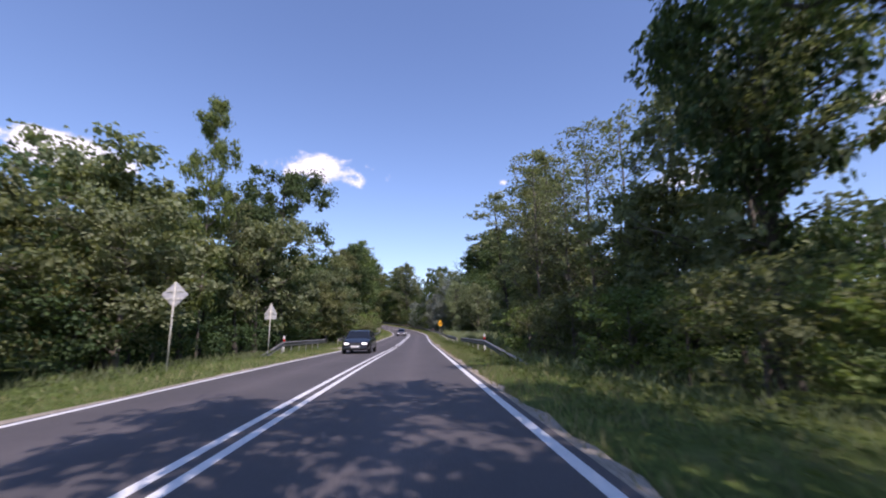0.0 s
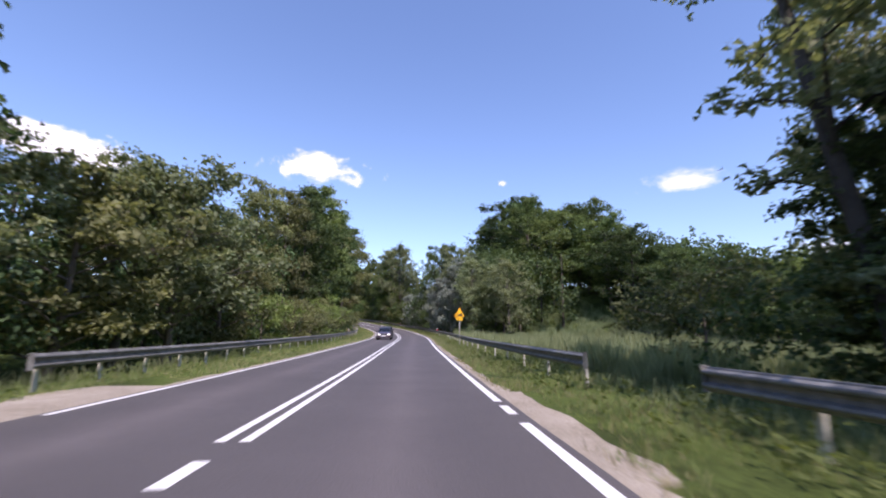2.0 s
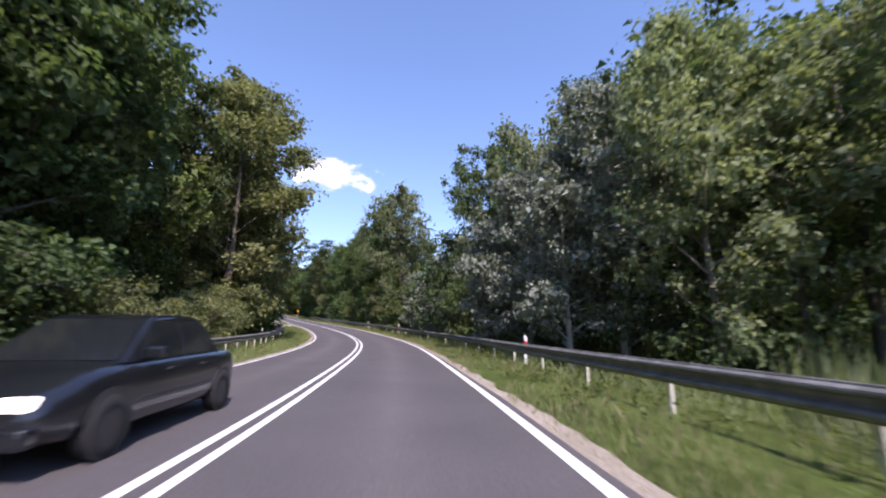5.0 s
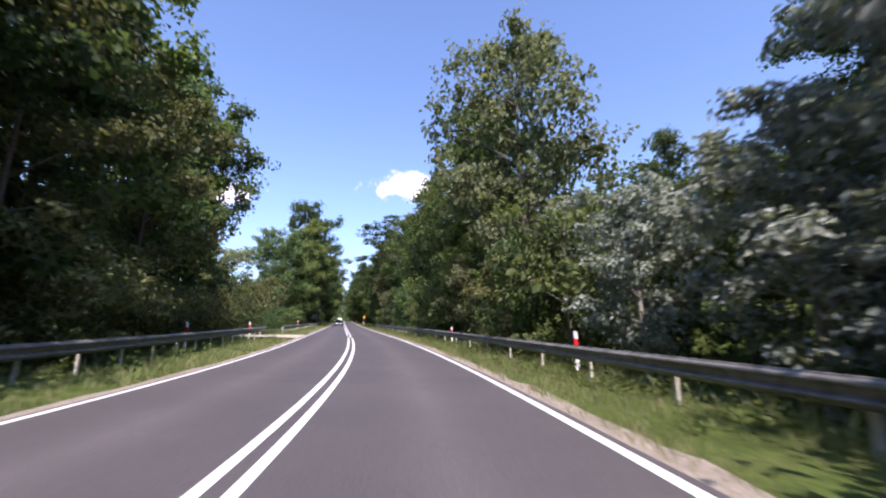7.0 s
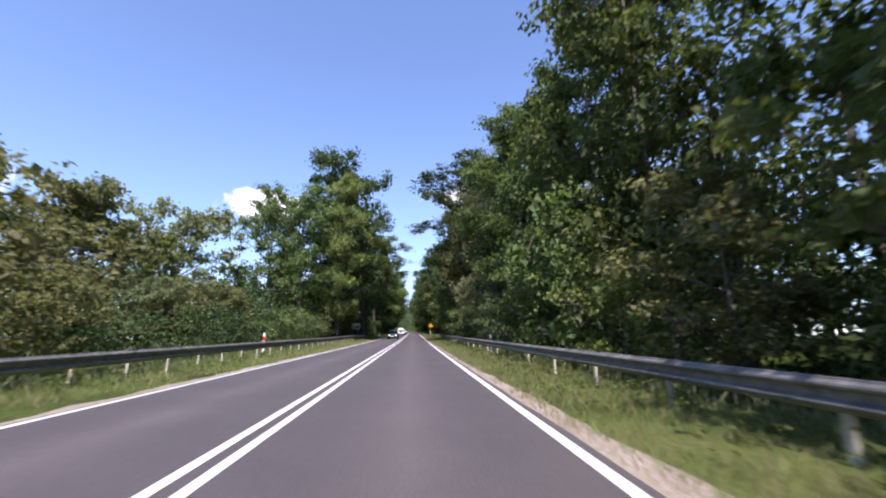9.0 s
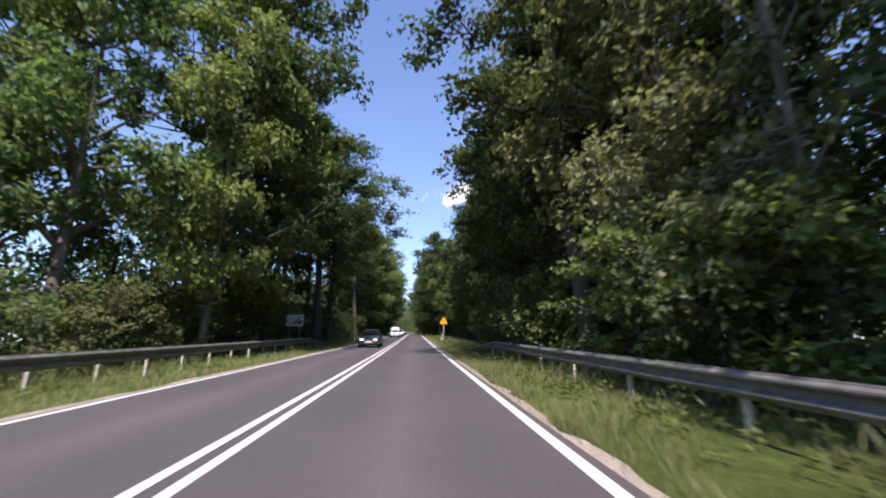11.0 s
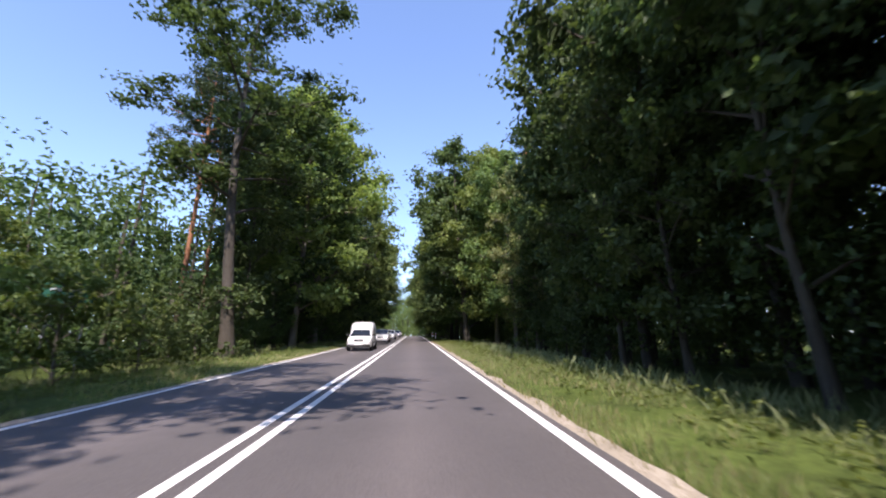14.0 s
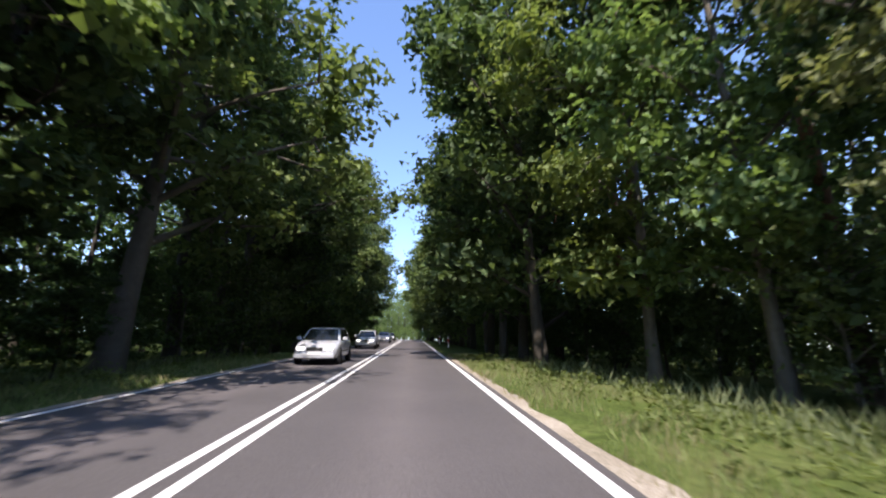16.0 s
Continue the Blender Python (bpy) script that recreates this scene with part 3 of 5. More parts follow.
def tree_kind(name, label, height, spread, base, shape, leaves, leaf, mat, bark, seed, limbs=16, lean=0.0, clump=1.0, trunk_r=0.2, hang=0.0, rise=0.45, forks=3, category="tree", fill=0.22):
    """Builds one tree at the origin; returns the thing, to be copied. base: the share of the height that is bare trunk."""
    r = np.random.default_rng(seed)
    paths, clumps = [], []
    bend = r.normal(size=2) * 0.02 * height
    lx, ly = math.cos(seed) * lean * height, math.sin(seed) * lean * height

    def stem(u):
        return Vector((bend[0] * math.sin(u * 3.0) + lx * u * u, bend[1] * math.sin(u * 2.3) + ly * u * u, u * height))

    paths.append([(stem(u) - Vector((0, 0, 0.3 if u == 0 else 0)), trunk_r * (1.35 if u == 0 else 1) * (1 - 0.9 * u) + 0.012) for u in np.linspace(0, 0.97, 9)])
    turn = r.uniform(0, 6.28)
    for i in range(limbs):
        u = base + (1 - base) * ((i + 0.5 * r.random()) / limbs) ** 0.9 * 0.96
        v = (u - base) / (1 - base)
        turn += 2.4 + r.normal() * 0.4
        reach = spread * crown_width(v, shape) * r.uniform(0.72, 1.12)
        start = stem(u)
        out = Vector((math.cos(turn), math.sin(turn), 0))
        up = rise * reach * r.uniform(0.5, 1.3) - hang * reach * 0.3
        mid = start + out * reach * 0.5 + Vector((0, 0, up * 0.65))
        tip = start + out * reach + Vector((0, 0, up))
        tr = max(0.02, trunk_r * 0.42 * (1 - 0.7 * v))
        paths.append([(start, tr), (mid, tr * 0.6), (tip, 0.012)])
        size = clump * (0.75 + 0.5 * r.random()) * (0.62 + 0.38 * reach / spread)
        clumps.append((tip, size))
        clumps.append((start.lerp(mid, 0.9) + Vector((0, 0, 0.25 * clump)), size * 0.95))
        for _ in range(forks):
            q = start.lerp(tip, r.uniform(0.4, 0.95))
            side = Vector(r.normal(size=3)).normalized()
            end = q + Vector((side.x, side.y, side.z * 0.6 + 0.15 - hang * 0.6)) * reach * r.uniform(0.3, 0.5)
            paths.append([(q, tr * 0.45), (end, 0.008)])
            clumps.append((end, size * r.uniform(0.55, 0.95)))
    clumps.append((stem(0.97), clump * 0.7))
    clumps.append((stem(0.9), clump * 0.85))
    top = thing(name, Matrix(), label, category, "roadside trees" if category == "tree" else "roadside shrubs")
    v, f = tubes(paths)
    part("trunk" if category == "tree" else "stem", mesh_of(name + "_wood", v, f, bark, True), top)
    part("crown" if category == "tree" else "foliage", crown_mesh(name + "_leaves", clumps, leaves, leaf, int(leaves * fill), leaf * 1.65, mat, r, hang), top)
    return top


def pine_kind(label, seed, height=22.0, base=0.55):
    r = np.random.default_rng(seed)
    paths, clumps = [], []
    paths.append([(Vector((0.25 * math.sin(u * 3 + seed), 0.2 * math.sin(u * 2), u * height - (0.3 if u == 0 else 0))), 0.22 * (1 - 0.85 * u) + 0.01) for u in np.linspace(0, 1, 9)])
    turn = 0.0
    for i in range(30):
        u = base + (1 - base) * (i / 30) * 0.98
        turn += 2.4 + r.normal() * 0.3
        reach = 3.4 * (1 - ((u - base) / (1 - base)) ** 1.6) * r.uniform(0.6, 1.1) + 0.5
        a = Vector((0, 0, u * height))
        b = a + Vector((math.cos(turn), math.sin(turn), 0.18)) * reach
        paths.append([(a, 0.07), (b, 0.012)])
        clumps += [(b, 0.75), (a.lerp(b, 0.65), 0.7)]
    for i in range(7):
        u = r.uniform(0.2, base)
        turn += 2.0
        a = Vector((0, 0, u * height))
        paths.append([(a, 0.04), (a + Vector((math.cos(turn), math.sin(turn), -0.05)) * r.uniform(0.8, 1.8), 0.008)])
    p, n = clump_leaves(clumps, 5200, r, 0.5, 0.9)
    top = thing("pine_tree", Matrix(), label, "tree", "roadside trees")
    v, f = tubes(paths, 7)
    part("trunk", mesh_of("pine_wood", v, f, M_BARK_PINE, True), top)
    part("crown", leaf_cards("pine_needles", p, n, 0.42, 0.10, M_NEEDLES, r), top)
    return top


L_EDGE = "tall broad-leaved tree leafy down to the ground"
L_OAK = "spreading oak tree with dense dark green crown"
KINDS = {
    "edge": [tree_kind("forest_tree", L_EDGE, 18, 4.4, 0.06, "edge", 9000, 0.29, M_LEAF, M_BARK, 11, 26, clump=1.35),
             tree_kind("forest_tree", L_EDGE, 19, 4.2, 0.10, "edge", 9000, 0.29, M_LEAF, M_BARK, 12, 24, clump=1.35),
             tree_kind("forest_tree", "tall forest-edge tree with dark dense foliage", 18, 4.5, 0.06, "edge", 9000, 0.29, M_LEAF_DARK, M_BARK_DARK, 13, 26, clump=1.35)],
    "dark": [tree_kind("forest_tree", "tall forest-edge tree with dark dense foliage", 19, 4.4, 0.08, "edge", 9000, 0.29, M_LEAF_DARK, M_BARK_DARK, 14, 26, clump=1.35),
             tree_kind("forest_tree", "tall forest-edge tree with dark dense foliage", 18, 4.6, 0.16, "edge", 9000, 0.29, M_LEAF_DARK, M_BARK_DARK, 15, 24, clump=1.3)],
    "oak": [tree_kind("oak_tree", L_OAK, 16, 5.6, 0.18, "round", 9500, 0.29, M_LEAF_DARK, M_BARK_DARK, 21, 24, clump=1.35, trunk_r=0.32),
            tree_kind("oak_tree", "spreading oak tree with fresh green crown", 17, 5.4, 0.2, "round", 9500, 0.29, M_LEAF, M_BARK, 22, 24, clump=1.35, trunk_r=0.32)],
    "tall": [tree_kind("lime_tree", "tall tree with bare trunk and high open crown", 23, 4.6, 0.30, "round", 13500, 0.205, M_LEAF, M_BARK_DARK, 31, 20, clump=1.05, trunk_r=0.27, fill=0.08),
             tree_kind("lime_tree", "tall tree with bare trunk and high open crown", 24, 4.2, 0.36, "round", 12500, 0.205, M_LEAF_DARK, M_BARK_DARK, 32, 18, clump=1.05, trunk_r=0.27, fill=0.08)],
    "light": [tree_kind("lime_tree", "tall lime tree with sunlit yellow-green crown", 20, 4.2, 0.12, "edge", 9000, 0.29, M_LEAF_LIGHT, M_BARK, 36, 24, clump=1.3)],
    "poplar": [tree_kind("poplar_tree", "slender leaning poplar with grey-green leaves", 20, 2.6, 0.22, "slim", 3200, 0.26, M_LEAF_WILLOW, M_BARK_DARK, 41, 18, lean=0.05, clump=0.85, trunk_r=0.22, rise=1.0, fill=0.02),
               tree_kind("poplar_tree", "slender leaning poplar with grey-green leaves", 19, 2.4, 0.25, "slim", 2900, 0.26, M_LEAF_WILLOW, M_BARK_DARK, 44, 16, lean=0.08, clump=0.8, trunk_r=0.2, rise=1.1, fill=0.02)],
    "bare": [tree_kind("half_bare_tree", "half-bare tree with thin grey twigs and few leaves", 16, 2.8, 0.15, "slim", 1500, 0.24, M_LEAF_WILLOW, M_BARK, 51, 22, clump=0.8, trunk_r=0.125, rise=1.0, forks=5, fill=0.0),
             tree_kind("half_bare_tree", "half-bare tree with thin grey twigs and few leaves", 18, 3.0, 0.2, "slim", 1900, 0.24, M_LEAF_BROWN, M_BARK, 52, 22, clump=0.8, trunk_r=0.125, rise=0.9, forks=5, fill=0.0)],
    "willow": [tree_kind("willow_tree", "rounded willow tree with grey-green foliage", 9, 4.2, 0.05, "round", 5200, 0.27, M_LEAF_WILLOW, M_BARK, 61, 20, clump=1.1, rise=0.6),
               tree_kind("willow_tree", "rounded willow tree with brownish-green foliage", 10, 4.0, 0.05, "edge", 5200, 0.28, M_LEAF_BROWN, M_BARK, 62, 22, clump=1.1, rise=0.4)],
    "olive": [tree_kind("forest_tree", "tall broad-leaved tree with olive-brown sunlit foliage", 20, 4.5, 0.08, "edge", 9500, 0.28, M_LEAF_BROWN, M_BARK, 17, 26, clump=1.35)],
    "tallwillow": [tree_kind("willow_tree", "tall willow tree with grey-green foliage", 14, 4.6, 0.05, "edge", 8200, 0.25, M_LEAF_WILLOW, M_BARK, 63, 26, clump=1.2, rise=0.6)],
    "tallsilver": [tree_kind("silver_poplar_tree", "tall silver poplar with whitish leaf undersides", 14, 4.0, 0.06, "edge", 8200, 0.24, M_LEAF_SILVER, M_BARK_PALE, 67, 24, clump=1.1, rise=0.6)],
    "silver": [tree_kind("silver_poplar_tree", "silver poplar with whitish leaf undersides", 10, 3.4, 0.06, "edge", 5600, 0.26, M_LEAF_SILVER, M_BARK_PALE, 66, 20, clump=1.05, rise=0.6)],
    "pine": [pine_kind("tall pine with orange bare trunk and high crown", 71), pine_kind("tall pine with orange bare trunk and high crown", 72, 23, 0.6)],
    "bush": [tree_kind("bush", "leafy green roadside bush", 3.2, 1.9, 0.0, "round", 1900, 0.15, M_LEAF, M_BARK, 81, 14, clump=0.6, trunk_r=0.05, category="bush"),
             tree_kind("bush", "leafy dark green roadside bush", 3.0, 2.0, 0.0, "round", 1900, 0.15, M_LEAF_DARK, M_BARK, 82, 14, clump=0.6, trunk_r=0.05, category="bush")],
    "lightbush": [tree_kind("bush", "sunlit yellow-green leafy roadside bush", 3.0, 1.9, 0.0, "round", 1900, 0.15, M_LEAF_LIGHT, M_BARK, 84, 14, clump=0.6, trunk_r=0.05, category="bush")],
    "brownbush": [tree_kind("bush", "rounded brownish-green roadside bush", 4.0, 2.6, 0.0, "round", 2800, 0.155, M_LEAF_BROWN, M_BARK, 86, 16, clump=0.75, trunk_r=0.06, category="bush")],
}
HEIGHTS = {"edge": (18, 19, 18), "dark": (19, 18), "oak": (16, 17), "tall": (23, 24), "light": (20,), "poplar": (20, 19), "bare": (16, 18), "willow": (9, 10),
           "olive": (20,), "tallwillow": (14,), "tallsilver": (14,), "silver": (10,), "pine": (22, 23), "bush": (3.2, 3.0), "lightbush": (3.0,), "brownbush": (4.0,)}
USED = {k: 0 for k in KINDS}


def plant(kind, s, l, height, wide=1.0, turn=None):
    """A tree or bush of that kind at s along the road, l metres to its right, that tall."""
    i = USED[kind] % len(KINDS[kind])
    first = USED[kind] < len(KINDS[kind])
    USED[kind] += 1
    k = height / HEIGHTS[kind][i]
    p = land(s, l)
    w = k ** 0.75 * wide if kind not in ("bush", "lightbush", "brownbush") else k * wide
    m = pose(p.x, p.y, p.z - 0.05, 0, 0, rng.uniform(0, 360) if turn is None else turn) @ Matrix.Diagonal((w, w, k, 1))
    ob = KINDS[kind][i]
    if first:
        ob.matrix_basis = m
    else:
        if ob.scale.x != 1:
            loc, rot, sc = m.decompose()
            m = m @ Matrix.Diagonal((1 / ob.scale.x, 1 / ob.scale.y, 1 / ob.scale.z, 1))
        copy_thing(ob, m)


def row(kinds, s0, s1, step, l, low, high, spread_l=1.2, wide=1.0):
    """Trees of mixed kinds in a loose row."""
    s = s0
    while s < s1:
        plant(kinds[int(rng.integers(len(kinds)))], s + rng.uniform(-0.3, 0.3) * step, l + rng.uniform(-1, 1) * spread_l, rng.uniform(low, high), wide)
        s += step * rng.uniform(0.85, 1.15)


# left side
plant("willow", 21.5, -11.8, 7.0, 1.05)
plant("willow", 13.5, -12.5, 6.5)
plant("willow", 6, -13, 6.0)
row(["willow"], 9, 21, 4.5, -15.5, 6.8, 8.0)
row(["edge", "willow"], 23, 31, 4.2, -15, 10.5, 12.0)
plant("light", 31.5, -13, 19.5, 0.42)
plant("edge", 34, -15.5, 13, 0.9)
plant("poplar", 38, -13, 14, 1.1)
plant("willow", 41, -12.5, 11)
plant("edge", 44, -15.5, 15, 0.9)
plant("oak", 48.5, -12.6, 19.5, 0.84)
plant("tallwillow", 53.5, -14.0, 9.5, 1.0)
plant("willow", 58, -11.8, 8.5, 1.05)
plant("tallwillow", 63, -12.8, 10.5, 1.15)
plant("willow", 65, -11.2, 9.5, 1.0)
plant("willow", 72, -11.5, 8.5, 1.0)
plant("edge", 74, -16, 13)
plant("olive", 86, -14.5, 17.5, 0.85)
plant("olive", 93, -13.5, 18.5, 0.85)
plant("dark", 98, -12.5, 20.5, 0.95)
plant("edge", 105, -11.5, 22.5, 0.9)
plant("poplar", 110, -10.5, 23.5, 1.1)
row(["brownbush", "lightbush"], 76, 104, 4.5, -9.4, 3.2, 4.6, 0.6)
row(["dark", "edge"], 114, 126, 5.5, -12.2, 19.5, 23.5, 0.9)
row(["dark", "edge"], 116, 134, 4.4, -15.0, 20.0, 23.0, 0.8, 1.05)
row(["olive"], 137.5, 147, 5.0, -10.6, 22.0, 24.5, 0.6, 1.1)
row(["olive", "edge", "oak", "olive"], 146, 170, 7.4, -12.2, 19.5, 23.5, 0.9)
plant("edge", 173.5, -12.8, 20.0, 0.95)
plant("dark", 182.8, -14.0, 21.0, 1.0)
plant("dark", 178.2, -13.6, 21.5, 1.0)
plant("dark", 180.5, -18.5, 18.0, 0.9)
plant("dark", 175.5, -13.0, 12.0, 0.9)
plant("bush", 182.4, -11.4, 4.6, 1.1)
plant("bush", 179.0, -10.4, 3.8)
plant("bush", 184.0, -17.0, 4.5, 1.1)
plant("dark", 181.5, -21.0, 14.0, 0.9)
row(["tallwillow", "olive"], 151, 166, 7.0, -10.0, 11.5, 16.0, 0.5, 0.85)
row(["brownbush", "bush"], 112, 176, 4.6, -9.6, 2.6, 4.2, 0.5)
plant("brownbush", 196, -12.0, 5.4, 1.2)
plant("brownbush", 201, -14, 4.6, 1.1)
row(["edge", "willow", "light"], 200, 230, 5.0, -24, 10.5, 13.5, 3.0)
row(["willow"], 207, 232, 5.0, -16.5, 4.2, 6.0, 1.5)
plant("oak", 240.5, -12.6, 19.5, 0.85)
plant("oak", 249, -10.2, 28.0, 0.8)
plant("oak", 242.0, -17.0, 19.0, 0.8)
row(["tall", "light", "tall"], 252, 264, 5.2, -9.4, 23.5, 26.0, 0.6, 1.1)
plant("light", 245, -8.6, 25.0, 0.75)
row(["bush", "brownbush"], 228, 262, 4.2, -10.6, 2.6, 3.8, 0.6)
plant("tall", 257, -13.0, 23.0, 1.0)
plant("tall", 266.5, -7.6, 24.0, 1.6)
plant("oak", 270, -9.5, 20.0, 0.8)
plant("tall", 273.5, -8.0, 23.0, 1.55)
row(["bush", "lightbush"], 262, 302, 4.2, -9.8, 2.6, 4.4, 0.8)
row(["light", "edge"], 284, 300, 5.0, -19, 8.0, 10.5, 2.5)
plant("tall", 300, -8.2, 22.5, 1.45)
plant("light", 311, -7.8, 24.0, 1.12)
plant("dark", 305.5, -9.8, 18.5, 0.62)
plant("pine", 305, -13.5, 22)
plant("pine", 310, -14.5, 23)
row(["dark", "tall", "dark", "oak"], 313, 345, 4.8, -9.4, 21.5, 24.5, 0.8, 1.1)
row(["edge", "oak", "dark"], 345, 420, 5.8, -9.8, 20.5, 24.5, 0.8, 1.1)
row(["bush", "dark"], 303, 380, 3.6, -9.0, 3.5, 6.5, 0.5, 0.9)

# right side
plant("dark", 12.0, 12.8, 18.0, 0.58)
plant("tall", 5.6, 11.6, 19.0, 0.9)
plant("lightbush", 7.6, 11.0, 2.6)
plant("brownbush", 5.8, 12.5, 3.0)
plant("lightbush", 14.8, 9.4, 2.6, 1.2)
# two unseen trees behind the start, added to cast shade on the road
plant("oak", -3.5, 7.2, 16, 0.95)
plant("edge", -9, 7.4, 15, 0.9)
plant("willow", 14.5, 14.0, 11.0, 0.8)
plant("poplar", 12.5, 12.6, 12.0, 1.1)
plant("poplar", 17.5, 13.5, 12.5, 1.1)
row(["bare"], 22, 40, 3.3, 12.2, 13.5, 16.0, 1.0)
row(["willow", "dark"], 20, 50, 5.0, 14.5, 8.0, 9.5, 1.0)
plant("tallwillow", 52.0, 17.4, 18.0, 0.62)
row(["poplar"], 37, 50, 3.6, 13.0, 17.0, 20.0, 1.6, 1.3)
row(["willow", "dark"], 38, 51, 4.0, 14.0, 5.0, 7.5, 0.8)
row(["lightbush", "brownbush"], 10, 30, 5.0, 9.8, 2.4, 3.4, 0.6)
plant("brownbush", 58.5, 14.5, 4.6)
plant("tallwillow", 108.5, 17.5, 13.0, 1.0)
plant("tallwillow", 114.5, 12.8, 14.0, 0.8)
plant("tallsilver", 121, 13.0, 14.5, 1.1)
plant("tallwillow", 116, 17.5, 13.0, 1.1)
plant("tallsilver", 126, 16.0, 15.5, 1.2)
plant("silver", 120.5, 10.0, 8.5, 0.9)
plant("silver", 125.5, 9.8, 11.0, 0.95)
row(["edge", "willow", "edge"], 130, 142, 5.5, 13.2, 14.5, 17.0, 0.6, 0.75)
plant("silver", 149.5, 11.4, 9.5, 0.9)
plant("silver", 143.0, 10.6, 10.0, 0.9)
row(["willow", "edge"], 147, 158, 4.5, 12.8, 6.5, 8.0, 0.8, 0.8)
row(["silver", "bush", "willow"], 130, 172, 4.5, 9.3, 4.5, 7.0, 0.4, 0.8)
plant("tallwillow", 171.5, 12.4, 24.0, 0.9)
plant("tallsilver", 165.5, 12.6, 9.0, 0.9)
plant("oak", 141.0, 13.2, 19.5, 0.7)
plant("lightbush", 231.0, 8.9, 3.8, 1.1)
plant("lightbush", 234.5, 8.7, 3.4, 1.1)
plant("light", 175.5, 11.0, 13.5, 0.9)
plant("edge", 161, 14.5, 7.5, 0.9)
plant("dark", 158.6, 12.6, 9.5, 0.5)
plant("edge", 181, 11.8, 24.0, 0.95)
row(["edge", "edge", "light", "olive", "light"], 178, 218, 6.2, 11.4, 19.5, 23.5, 0.8, 0.86)
row(["bare", "bare", "olive", "bare", "dark"], 222, 243, 2.7, 11.0, 19.0, 23.0, 1.0, 0.9)
row(["dark"], 217, 243, 5.2, 13.5, 13.0, 16.0, 0.6, 0.9)
row(["bush"], 165, 177, 3.0, 10.2, 3.0, 4.4, 0.4)
plant("light", 172.5, 10.8, 12.0, 0.85)
plant("light", 178, 10.0, 11.0, 0.85)
plant("edge", 183, 9.8, 9.5, 0.85)
row(["lightbush", "bush", "willow"], 174, 236, 4.6, 9.2, 3.5, 7.0, 0.4, 0.85)
row(["dark", "dark", "bare"], 243, 257, 4.0, 10.8, 20.5, 24.0, 0.6, 0.95)
row(["dark"], 244, 262, 5.5, 16.0, 16, 20, 0.8)
row(["bush", "bush"], 240, 250, 3.4, 8.8, 3.0, 4.4, 0.5)
row(["bush", "dark"], 250, 263, 3.6, 10.4, 3.0, 5.5, 0.4)
row(["dark"], 244, 255, 5.5, 11.0, 17, 20, 0.5, 0.85)
plant("tall", 237.8, 8.6, 23.5, 1.5)
plant("bare", 237.5, 15.5, 21.0, 1.0)
plant("bare", 284, 15.5, 22.0, 1.0)
plant("olive", 311, 12.0, 17.0, 0.8)
row(["dark"], 275, 300, 5.0, 17.0, 21.0, 24.0, 0.8, 1.1)
row(["pine"], 262, 276, 2.6, 12.0, 21.5, 24.0, 1.5)
row(["dark"], 262, 277, 4.5, 11.2, 4.6, 6.0, 0.4, 0.9)
row(["dark"], 277, 298, 5.0, 10.6, 12, 16, 0.4, 0.8)
row(["dark", "dark", "oak"], 273, 300, 5.0, 12.8, 21.5, 24.0, 0.6, 0.95)
row(["dark"], 299, 306, 4.0, 12.6, 14.0, 17.0, 0.4, 0.8)
row(["dark"], 308, 315, 3.6, 13.0, 14.0, 16.5, 0.6, 0.85)
plant("edge", 316.5, 11.6, 20.0, 0.95)
plant("light", 321, 10.6, 22.5, 0.95)
row(["edge", "light", "dark"], 325, 420, 5.6, 8.6, 21.5, 25.5, 0.6, 1.12)
row(["dark", "dark", "bush"], 300, 360, 4.0, 12.0, 3.0, 5.5, 0.4, 0.85)
row(["pine"], 316, 350, 7.0, 13.5, 22, 24, 1.0)


